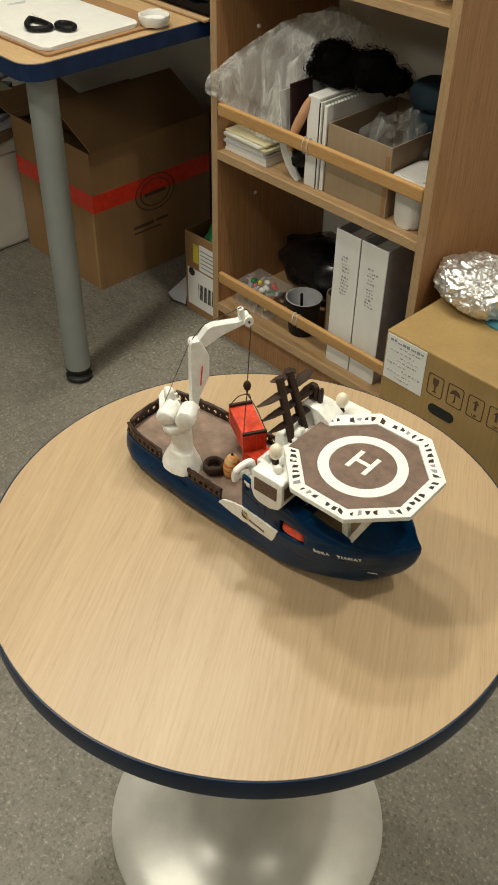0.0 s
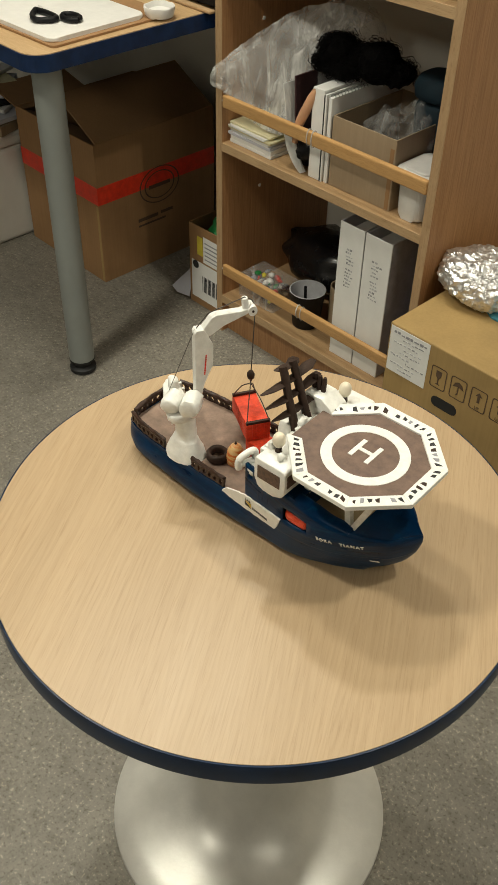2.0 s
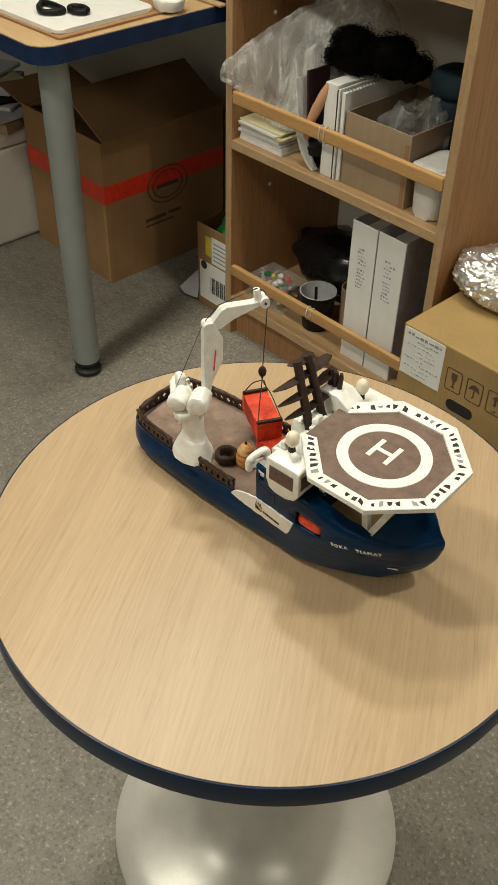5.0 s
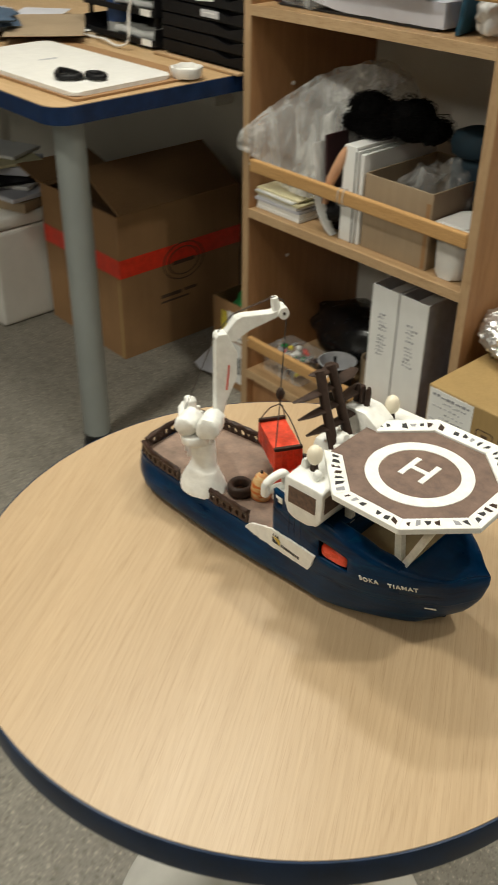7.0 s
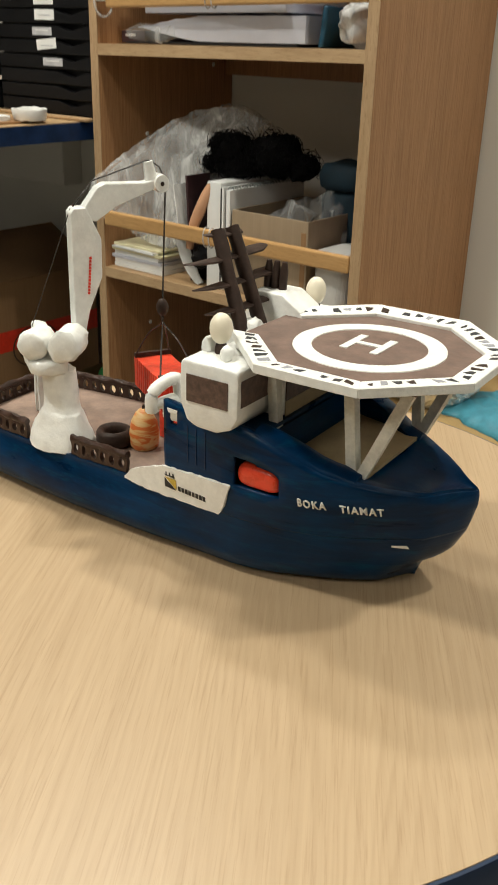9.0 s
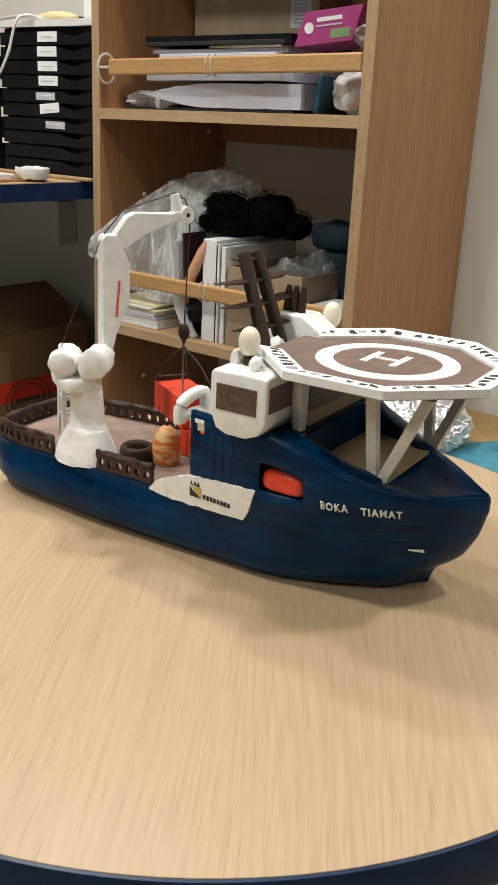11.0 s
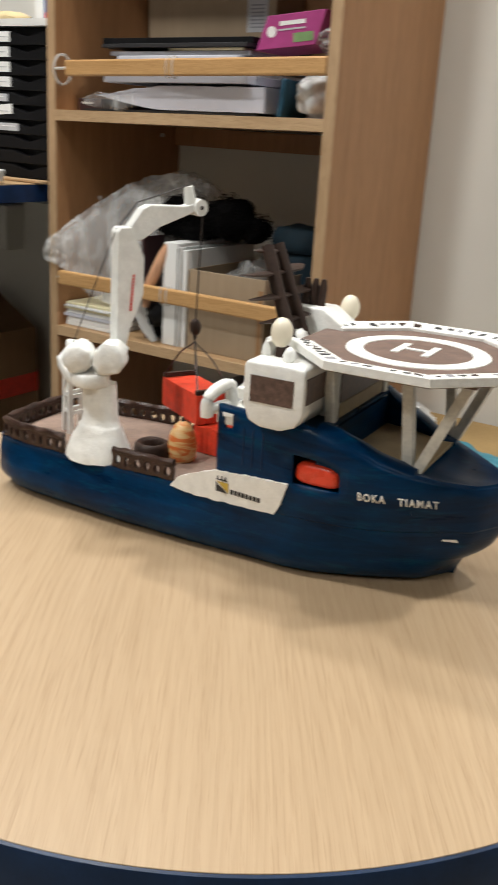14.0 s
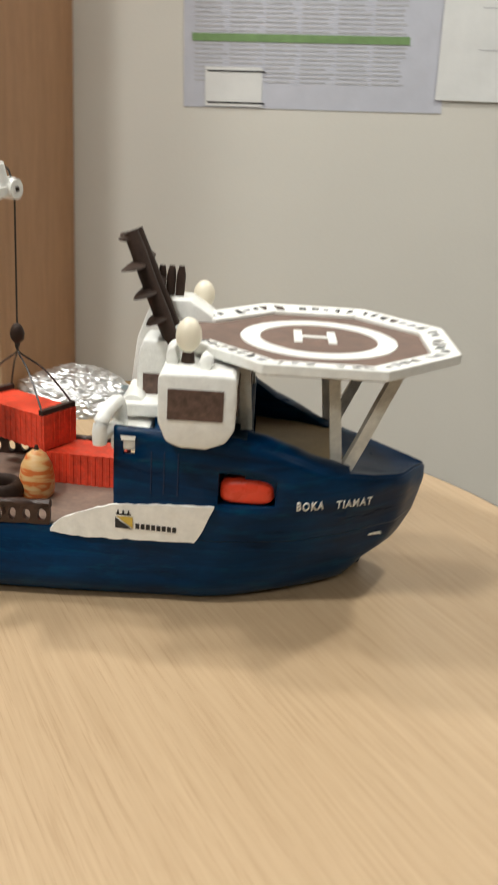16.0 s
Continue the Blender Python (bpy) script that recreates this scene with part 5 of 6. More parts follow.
def lettering(text, x0, x1, z0, height, slope=0.0):
    """Bold painted letters that follow the near side from x0 to x1."""
    cu = bpy.data.curves.new("letters", "FONT")
    cu.body, cu.size, cu.space_character, cu.offset, cu.resolution_u = text, 1.0, 1.25, 0.022, 3
    ob = bpy.data.objects.new("letters", cu)
    scene.collection.objects.link(ob)
    bpy.context.view_layer.update()
    me = bpy.data.meshes.new_from_object(ob.evaluated_get(bpy.context.evaluated_depsgraph_get()))
    bpy.data.objects.remove(ob)
    bm = bmesh.new()
    bm.from_mesh(me)
    bpy.data.meshes.remove(me)
    lo = min(v.co.x for v in bm.verts)
    hi = max(v.co.x for v in bm.verts)
    top = max(v.co.y for v in bm.verts)
    bmesh.ops.triangulate(bm, faces=bm.faces[:])
    g = bmesh.ops.extrude_face_region(bm, geom=bm.faces[:])["geom"]
    raised = {e for e in g if isinstance(e, bmesh.types.BMVert)}
    for v in bm.verts:
        x = x0 + (v.co.x - lo) / (hi - lo) * (x1 - x0)
        v.co = on_hull(x, z0 + slope * (x - x0) + v.co.y / top * height, 0.0008 if v in raised else 0.0002)
    return bm


def bar(a, b, w, d, bm=None):
    """A square bar from a to b."""
    bm = bm or bmesh.new()
    a, b = Vector(a), Vector(b)
    z = (b - a)
    q = z.to_track_quat("Z", "Y").to_matrix().to_4x4()
    g = bmesh.ops.create_cube(bm, size=1.0)["verts"]
    bmesh.ops.transform(bm, matrix=Matrix.Translation((a + b) / 2) @ q @ Matrix.Diagonal((w, d, z.length, 1)), verts=g)
    return bm


def pill(cx, cy, cz, rx, ry, rz):
    """A rounded boxy lump."""
    bm = bmesh.new()
    bmesh.ops.create_icosphere(bm, subdivisions=4, radius=1.0)
    for v in bm.verts:
        d = v.co.normalized()
        e = [math.copysign(abs(c) ** 0.5, c) for c in d]
        v.co = Vector((cx + rx * e[0], cy + ry * e[1], cz + rz * e[2] - 0.0012 * e[0] * e[0] * (1 if e[2] > 0 else 0)))
    return bm


def spread_points(a, b, n=6):
    return [Vector(a).lerp(Vector(b), i / n) for i in range(n + 1)]


def railing(ship, pts, label="dark brown clay railing with oval holes"):
    """A low clay band along a chain of places on the deck, pierced by ovals."""
    h, pitch, thick = 0.0112, 0.0082, 0.0030
    pts = [Vector((x, y, aft(x) + 0.0004)) for x, y in pts]
    runs = [0.0]
    for a, b in zip(pts, pts[1:]):
        runs.append(runs[-1] + (b - a).length)

    def spot(d):
        i = max(k for k in range(len(pts) - 1) if runs[k] <= d + 1e-9)
        a, b = pts[i], pts[i + 1]
        return a + (b - a) * ((d - runs[i]) / (runs[i + 1] - runs[i])), (b - a).normalized()

    n = max(1, round(runs[-1] / pitch))
    w = runs[-1] / n
    bm = bmesh.new()
    for i in range(n):
        lean = 0.0008 * noise.noise(Vector((i * 1.7, runs[-1] * 90, pts[0].x * 40)))
        rx, rz = w * (0.27 + 0.05 * noise.noise(Vector((i * 2.3, pts[0].x * 70, 1)))), h * 0.29
        loops = []
        for side in (-1, 1):
            hole, rim = [], []
            for k in range(16):
                c, v = math.cos(2 * math.pi * k / 16), math.sin(2 * math.pi * k / 16)
                m = 1 / max(abs(c), abs(v))
                for ring, u, z in ((hole, w / 2 + lean + rx * c, h * 0.47 + rz * v), (rim, w / 2 + 0.5 * w * c * m, h / 2 + 0.5 * h * v * m)):
                    p, d = spot(min(runs[-1], max(0.0, i * w + u)))
                    ring.append(bm.verts.new(p + Vector((-d.y, d.x, 0)) * (side * thick / 2) + Vector((0, 0, z))))
            loops.append((hole, rim))
        (h0, r0), (h1, r1) = loops
        for k in range(16):
            j = (k + 1) % 16
            for q in ((h0[k], r0[k], r0[j], h0[j]), (h1[k], h1[j], r1[j], r1[k]), (h0[k], h0[j], h1[j], h1[k]), (r0[k], r1[k], r1[j], r0[j])):
                bm.faces.new(q)
    bmesh.ops.remove_doubles(bm, verts=bm.verts, dist=0.00005)
    band = part("railing", wobble(bm, 0.0009, 0.006, 5), RAILB, ship, label, 50)
    crest = [spot(runs[-1] * k / (2 * n))[0] + Vector((0, 0, h)) for k in range(2 * n + 1)]
    part("top_bead", wobble(tube(crest, 0.0024, 7), 0.0011, 0.005, 5), RAILB, band, "uneven rolled top edge", 50)


def model_ship():
    s = thing("model_ship", SHIP, "hand-made blue model supply ship with a helideck and white crane", "model ship")
    part("hull", hull_mesh(), HULL, s, "deep blue painted hull", 50)
    castle = part("forecastle", finish(castle_mesh(), 40, False), HULL, s, "blue painted raised forward sides")
    sol = castle.modifiers.new("thickness", "SOLIDIFY")
    sol.thickness, sol.offset = 0.0030, -1.0
    # decks
    def deck(x0, x1, z, lift, inset, n=16):
        xs = spread(x0, x1, n)
        o = [(x, beam(x, z, -1) + inset) for x in xs] + [(x, beam(x, z, 1) - inset) for x in reversed(xs)]
        return prism(o, z, z + lift)
    xs = spread(-0.2195, -0.030, 20)
    bm = bmesh.new()
    cols = [[bm.verts.new((x, beam(x, 0.04, k) - k * 0.0025, aft(x) + dz)) for k, dz in ((-1, -0.001), (-1, 0.0012), (1, 0.0012), (1, -0.001))] for x in xs]
    for a, b in zip(cols, cols[1:]):
        for i in range(4):
            bm.faces.new((a[i], b[i], b[(i + 1) % 4], a[(i + 1) % 4]))
    bm.faces.new(cols[0])
    bm.faces.new(cols[-1][::-1])
    part("main_deck", bm, DECK, s, "brown painted aft deck")
    part("upper_deck", deck(-0.014, 0.033, 0.0945, 0.002, 0.004), HULL, s, "blue painted upper deck")
    part("well_floor", deck(0.034, 0.082, 0.0725, 0.002, 0.004), TAN, s, "tan unpainted well floor")
    xs = spread(0.0800, 0.1296, 18)
    bm = bmesh.new()
    cols = []
    for x in xs:
        y0, y1 = beam(x, sheer(x), -1) + 0.0006, beam(x, sheer(x, 1), 1) - 0.0006
        y1 = max(y1, y0 + 0.0008)
        w, c = (y1 - y0) / 2, (y0 + y1) / 2
        edge = lambda k: (sheer(x) * (1 - k) + sheer(x, 1) * (1 + k)) / 2
        dish = curve(x, (0.08, 0.11, 0.13), (1.0, 0.6, 0.05))
        cols.append([bm.verts.new((x, c + k * w, edge(k) + dz * (dish if abs(k) < 0.9 and dz > -0.01 else 1))) for k, dz in ((-0.8, -0.014), (-1, -0.0006), (-0.95, 0.0012), (-0.80, 0.0006), (-0.55, -0.0045), (0.55, -0.0055), (0.80, 0.0002), (0.95, 0.0008), (1, -0.0006), (0.8, -0.014))])
    for a, b in zip(cols, cols[1:]):
        for i in range(10):
            bm.faces.new((a[i], b[i], b[(i + 1) % 10], a[(i + 1) % 10]))
    bm.faces.new(cols[0])
    bm.faces.new(cols[-1][::-1])
    part("fore_deck", bm, HULL, s, "blue painted dished fore deck", 40)
    # broad rounded shoulder along each side of the well
    for k in (-1, 1):
        bm = bmesh.new()
        cols = []
        for x in spread(0.0305, 0.0835, 18):
            y0, z0 = beam(x, sheer(x, k), k), sheer(x, k)
            w = curve(x, (0.03, 0.045, 0.075, 0.0835), (0.012, 0.015, 0.016, 0.011))
            cols.append([bm.verts.new((x, y0 - k * d, z0 + dz)) for d, dz in ((0.0004, -0.004), (0.0002, -0.0004), (0.0022, 0.0016), (0.0075, 0.0030), (w - 0.003, 0.0030), (w, 0.0014), (w, -0.024), (0.004, -0.024))])
        for a, b in zip(cols, cols[1:]):
            for i in range(8):
                bm.faces.new((a[i], b[i], b[(i + 1) % 8], a[(i + 1) % 8]))
        bm.faces.new(cols[0])
        bm.faces.new(cols[-1][::-1])
        part("side_deck", wobble(bm, 0.0006, 0.012, k), HULL, s, "blue painted rounded side deck", 50)
    part("bulkhead", block(0.0305, 0.033, CY - 0.060, CY + 0.038, 0.062, 0.0930), HULL, s, "blue bulkhead behind the well")
    part("bulkhead", block(-0.0165, -0.014, CY - 0.062, CY + 0.045, 0.0418, 0.0944), HULL, s, "blue aft bulkhead")
    # boat bay with the red lifeboat
    y = CY - 0.0725
    bm = block(0.0160, 0.0480, y + 0.016, y + 0.018, 0.060, 0.085)
    block(0.0160, 0.0480, y + 0.004, y + 0.0158, 0.0595, 0.0617, bm=bm)
    part("boat_bay", bm, HULL, s)
    part("lifeboat", pill(0.0320, y + 0.0085, 0.0700, 0.0138, 0.0070, 0.0068), REDB, s, "glossy red lifeboat", 60)
    # white side patch and the mark on it
    hi = lambda x: curve(x, (-0.068, -0.0635, -0.054, -0.035, 0.0160), (0.0400, 0.0455, 0.0500, 0.0575, 0.0622))
    lo = lambda x: curve(x, (-0.068, -0.058, -0.0385, 0.0075, 0.0161), (0.0385, 0.0370, 0.0375, 0.0402, 0.0615))
    part("side_patch", wobble(strip_on_side(-0.068, 0.0160, lo, hi, 0.0018, 0.0002, 44), 0.0007, 0.004), SHIPW, s, "thick white painted patch", 40)
    part("mark", on_side([(-0.0340, 0.0445), (-0.0255, 0.0445), (-0.0340, 0.0505)], 0.0003, 0.0020), INK, s, "black half of a square mark")
    part("mark", on_side([(-0.0335, 0.0512), (-0.0250, 0.0450), (-0.0250, 0.0512)], 0.0003, 0.0020), GOLD, s, "yellow half of a square mark")
    for x in (-0.0325, -0.0298, -0.0271):
        part("mark", on_side([(x - 0.0006, 0.0528), (x + 0.0006, 0.0528), (x + 0.0003, 0.0548), (x - 0.0003, 0.0548)], 0.0003, 0.0020), INK, s)
    part("mark", on_side([(-0.0335, 0.0521), (-0.0260, 0.0521), (-0.0258, 0.0528), (-0.0337, 0.0528)], 0.0003, 0.0020), INK, s)
    for i in range(8):
        x = -0.0235 + 0.0027 * i
        part("writing", strip_on_side(x, x + 0.0020, lambda x: 0.0450, lambda x: 0.0480, 0.0003, 0.0020, 2), INK, s, "dark bar in place of a company name")
    part("lettering", lettering("BOKA", 0.0570, 0.0710, 0.0612, 0.0052, -0.05), SHIPW, s, "white ship's name")
    part("lettering", lettering("TIAMAT", 0.0775, 0.0970, 0.0597, 0.0050, -0.08), SHIPW, s, "white ship's name")
    part("draught_mark", on_side([(0.0985, 0.0350), (0.1065, 0.0340), (0.1055, 0.0362), (0.0985, 0.0362)], 0.0004, 0.0005), SHIPW, s, "white dash near the bow")
    part("port_plate", on_side([(-0.0318, 0.0945), (-0.0240, 0.0945), (-0.0245, 0.0925), (-0.0312, 0.0920)], 0.0004, 0.0003), SHIPW, s)
    for x in (-0.0165, -0.0100, -0.0030):
        part("groove", on_side([(x, 0.0655), (x + 0.0006, 0.0655), (x + 0.0006, 0.0880), (x, 0.0880)], 0.0002, 0.0002), NAVY, s, "dark scored line")

    # wheelhouse: a wide body with a wing on each side
    part("wheelhouse", wobble(cut(block(-0.012, 0.0300, -0.036, 0.058, 0.0967, 0.129, 0.002), 1), 0.0006, 0.012), SHIPW, s, "white wheelhouse", 45)
    part("front_window", block(0.0302, 0.0308, -0.032, 0.054, 0.1055, 0.1265), WINB, s, "brown painted window band")
    part("front_panel", block(0.0302, 0.0307, -0.032, 0.054, 0.0935, 0.1050), TAN, s, "tan unpainted front panel")
    for side in (-1, 1):
        c = -0.0515 if side < 0 else 0.0520
        o = [(-0.0125, 0.1065), (-0.0085, 0.0975), (-0.0010, 0.0945), (0.0110, 0.0945), (0.0200, 0.0975), (0.0245, 0.1050), (0.0245, 0.1290), (0.0225, 0.1315), (-0.0110, 0.1315), (-0.0125, 0.1290)]
        m = Matrix(((1, 0, 0, 0), (0, 0, 1, c - 0.019), (0, 1, 0, 0), (0, 0, 0, 1)))
        cab = part("bridge_wing", wobble(cut(prism(o, 0, 0.038, 0.0016, m=m), 1), 0.0005, 0.01, side), SHIPW, s, "white bridge wing with chamfered bottom", 40)
        yo = c - 0.0196 if side < 0 else c + 0.0190
        part("window", block(-0.0078, 0.0185, yo, yo + 0.0006, 0.1090, 0.1240), WINB, cab, "brown painted window")
        part("window", block(0.0246, 0.0252, c - 0.016, c + 0.016, 0.1110, 0.1255), WINB, cab, "brown painted window")
        b = part("dome", egg(0.0063, 0.0063, 0.0086, (-0.0005, -0.050 if side < 0 else 0.051, 0.1450), 0.03, 2), BEAD, s, "cream radar dome bead", 60)
        part("stem", lathe([(0.0035, 0.1312), (0.0028, 0.1370)], 10, m=pose(-0.0005, -0.050 if side < 0 else 0.051, 0)), DARKB, b)
        part("fin", wobble(cut(prism([(-0.0110, 0.1312), (-0.0105, 0.1370), (-0.0085, 0.1400), (-0.0060, 0.1395), (-0.0045, 0.1312)], 0, 0.016, 0.0012, m=Matrix(((1, 0, 0, 0), (0, 0, 1, side * 0.050 - 0.004), (0, 1, 0, 0), (0, 0, 0, 1)))), 1), 0.0005, 0.006, side), SHIPW, s, "small white rounded fin", 50)
    for x, yy in ((0.009, -0.058), (0.014, -0.042), (-0.008, -0.040)):
        part("roof_lump", egg(0.0036, 0.0040, 0.0052, (x, yy, 0.1345), 0.35, 2, 2, seed=x * 900), SHIPW, s, "small white roof fitting", 60)
    # tower, funnel and mast
    o = [(-0.0300, 0.0967), (-0.0300, 0.1220), (-0.0270, 0.1330), (-0.0060, 0.1330), (-0.0030, 0.1200), (-0.0030, 0.0967)]
    mm = lambda y0: Matrix(((1, 0, 0, 0), (0, 0, 1, y0), (0, 1, 0, 0), (0, 0, 0, 1)))
    tower = part("tower", wobble(cut(prism(o, 0, 0.024, 0.0015, m=mm(-0.016)), 1), 0.0006, 0.01, 2), SHIPW, s, "white mast tower", 40)
    part("window", block(-0.0265, -0.0150, -0.0168, -0.0161, 0.1020, 0.1150), WINB, tower, "brown painted window")
    o = [(-0.0380, 0.0967), (-0.0350, 0.1250), (-0.0265, 0.1475), (-0.0060, 0.1475), (0.0070, 0.1390), (0.0120, 0.0967)]
    part("funnel", wobble(cut(prism(o, 0, 0.024, 0.0012, m=mm(0.020)), 1), 0.0005, 0.01, 4), SHIPW, s, "white slanted funnel casing", 40)
    for i in range(3):
        part("exhaust_pipe", tube([(-0.0240 + 0.0054 * i, 0.032, 0.1450), (-0.0232 + 0.0054 * i, 0.032, 0.1590), (-0.0229 + 0.0054 * i, 0.032, 0.1640)], 0.0026, 10, taper=[1, 1, 0.6]), DARKB, s, "dark brown exhaust pipe", 60)
    for yy in (-0.009, 0.009):
        part("mast_leg", wobble(tube(spread_points((-0.0105, yy * 1.1 - 0.003, 0.1280), (-0.0355, yy * 0.8 + 0.002, 0.1855)), 0.0042, 12), 0.0006, 0.008, yy), DARKB, s, "dark brown raking mast leg", 60)
    for k, w in ((0.26, 0.030), (0.50, 0.035), (0.74, 0.037), (0.96, 0.013)):
        x, z, y0 = -0.0105 - 0.0250 * k - 0.002, 0.1290 + 0.0550 * k, -0.006 + 0.007 * k
        n = 7
        far = w + (0.010 if k < 0.6 else 0.005)
        pts = [(x - 0.003 * abs(i / n * 2 - 1) ** 2, y0 - w + (w + far) * i / n, z + 0.003 * (i / n * 2 - 1) ** 2 - 0.0022 * (i / n * 2 - 1)) for i in range(n + 1)]
        bm = tube(pts, 0.0060, 10, taper=[0.22, 0.60, 0.80, 0.80, 0.72, 0.85, 1.05, 0.62])
        for v in bm.verts:
            v.co.z = z + (v.co.z - z) * 0.30
        part("cross_bar", wobble(bm, 0.0005, 0.008, k), DARKB, s, "dark brown tapered cross bar", 60)
    part("mast_foot", egg(0.006, 0.010, 0.007, (-0.011, -0.004, 0.1310), 0.3, 3), SHIPW, s, "white lumpy mast foot", 60)

    # helideck on its struts
    hx, hy, hz, R = 0.0645, -0.0040, 0.1350, 0.0755
    ang = [radians(22.5 + 45 * i) for i in range(8)]
    octo = lambda r: [(hx + r * math.cos(a), hy + r * math.sin(a)) for a in ang]
    part("helideck", prism(octo(R - 0.0025), hz - 0.0014, hz + 0.0010), PAD, s, "brown painted octagonal helideck")
    bm = bmesh.new()
    n = 72
    rings = [[bm.verts.new((hx + r * (1 + 0.008 * noise.noise(Vector((i * 0.35, r * 300, 0)))) * math.cos(2 * math.pi * i / n), hy + r * math.sin(2 * math.pi * i / n), z)) for i in range(n)] for r, z in ((0.0415, hz + 0.0009), (0.0413, hz + 0.0015), (0.0312, hz + 0.0015), (0.0310, hz + 0.0009))]
    for a, b in zip(rings, rings[1:]):
        for i in range(n):
            bm.faces.new((a[i], a[(i + 1) % n], b[(i + 1) % n], b[i]))
    part("circle", bm, SHIPW, s, "white painted circle")
    h = [(-0.0125, -0.0125), (-0.0075, -0.0125), (-0.0075, -0.002), (0.0075, -0.002), (0.0075, -0.0125), (0.0125, -0.0125), (0.0125, 0.0125), (0.0075, 0.0125), (0.0075, 0.002), (-0.0075, 0.002), (-0.0075, 0.0125), (-0.0125, 0.0125)]
    part("landing_letter", prism(h, hz + 0.0009, hz + 0.0016, m=Matrix.Translation((hx - 0.002, hy + 0.003, 0)) @ Matrix.Diagonal((0.9, 1.05, 1, 1))), SHIPW, s, "white letter H")
    out, inn = octo(R), octo(R - 0.0150)
    rng = random.Random(8)
    for i in range(8):
        j = (i + 1) % 8
        if i == 3:
            continue            # the aft edge has no net
        a, b, c, d = Vector(out[i]), Vector(out[j]), Vector(inn[j]), Vector(inn[i])
        bm = bmesh.new()
        lo_, hi_ = hz - 0.0006, hz + 0.0034
        vs = [bm.verts.new((p.x, p.y, z)) for z in (lo_, hi_ - 0.0004) for p in (a, b, c, d)]
        for v in (vs[4], vs[5]):
            v.co.z += 0.0016
        for f in ((0, 1, 2, 3), (4, 5, 6, 7), (0, 1, 5, 4), (1, 2, 6, 5), (2, 3, 7, 6), (3, 0, 4, 7)):
            bm.faces.new([vs[k] for k in f])
        bmesh.ops.bevel(bm, geom=bm.edges[:], offset=0.0004, segments=1, affect="EDGES")
        net = part("safety_net", bm, SHIPW, s, "white slotted safety net")
        m = 7
        for k in range(m):
            if rng.random() < 0.10:
                continue
            f = (k + 0.75) / (m + 0.5) + rng.uniform(-0.008, 0.008)
            o, q = a.lerp(b, f), d.lerp(c, f)
            al, ac = (b - a).normalized(), (q - o).normalized()
            w, w2, dd = rng.uniform(0.0010, 0.0026), rng.uniform(0.0010, 0.0026), (q - o).length
            quad = []
            for u_, v_ in ((-w, 0.34), (w, 0.34), (w2, 0.70), (-w2, 0.70)):
                p = o.lerp(q, v_ + rng.uniform(-0.12, 0.12)) + al * (u_ + rng.uniform(-0.0004, 0.0004))
                zz = hi_ + 0.0012 - 0.0016 * v_
                quad.append((p.x, p.y, zz))
            bm = bmesh.new()
            lo4 = [bm.verts.new((x, y_, z - 0.0010)) for x, y_, z in quad]
            hi4 = [bm.verts.new((x, y_, z + 0.0002)) for x, y_, z in quad]
            bm.faces.new(hi4)
            for e in range(4):
                bm.faces.new((lo4[e], lo4[(e + 1) % 4], hi4[(e + 1) % 4], hi4[e]))
            part("slot", bm, rng.choice((INK, INK, DARKB, INKG)), net)
    part("support_beam", block(0.020, 0.110, hy - 0.040, hy - 0.034, hz - 0.0050, hz - 0.0016), PAD, s, "brown beam under the helideck")
    part("support_beam", block(0.020, 0.110, hy + 0.036, hy + 0.042, hz - 0.0050, hz - 0.0016), PAD, s, "brown beam under the helideck")
    for yy in (-0.037, 0.046):
        for a, b in (((0.0775, yy, 0.0700), (0.0715, yy, hz - 0.0050)), ((0.0795, yy, 0.0720), (0.1050, yy * 0.95, hz - 0.0040)), ((0.0300, yy - 0.003, 0.0930), (0.0265, yy - 0.003, hz - 0.0045))):
            part("strut", wobble(cut(bar(a, b, 0.0058, 0.0058), 2), 0.0005, 0.012, yy), SHIPO, s, "off-white strut")

    # aft deck: crane
    cx, cyy = -0.1350, -0.0385
    prof = [(0.0245, 0.0385), (0.0235, 0.0415), (0.0190, 0.0530), (0.0155, 0.0605), (0.0136, 0.0630), (0.0122, 0.0740), (0.0114, 0.0900)]
    part("crane_pedestal", wobble(cut(lathe(prof, 18, m=pose(cx - 0.001, cyy + 0.003, 0) @ Matrix.Diagonal((1, 0.78, 1, 1))), 1), 0.0016, 0.008, 1), SHIPW, s, "lumpy white flared crane pedestal", 60)
    P = pose(cx - 0.004, cyy - 0.003, 0, 0, 0, 145.6)
    part("crane_platform", wobble(cut(prism([(-0.010, -0.009), (-0.006, -0.012), (0.026, -0.012), (0.054, -0.009), (0.057, -0.005), (0.056, 0.004), (0.050, 0.007), (0.022, 0.0115), (-0.004, 0.0125), (-0.009, 0.009)], 0.0880, 0.0975, 0.002, m=P), 1), 0.0014, 0.008, 2), SHIPW, s, "white lumpy platform reaching to the ladder tower", 60)
    part("platform_lump", wobble(cut(block(0.036, 0.048, -0.008, 0.003, 0.0978, 0.1085, 0.003), 1), 0.0015, 0.006, 6), SHIPW, s, "small white lump on the platform", 60, at=P)
    part("winch_drum", wobble(cut(lathe([(0.0062, -0.012), (0.0092, -0.0100), (0.0098, 0.0), (0.0094, 0.010), (0.0060, 0.012)], 14, m=pose(cx - 0.0118, cyy - 0.004, 0.1062, 90, 0, 25)), 1), 0.0018, 0.006), SHIPW, s, "white lumpy winch drum", 55)
    hub = lathe([(0.0075, -0.0125), (0.0102, -0.0110), (0.0106, 0.011), (0.0080, 0.013)], 9, m=pose(cx + 0.0055, cyy + 0.006, 0.1065, 90, 12, 28))
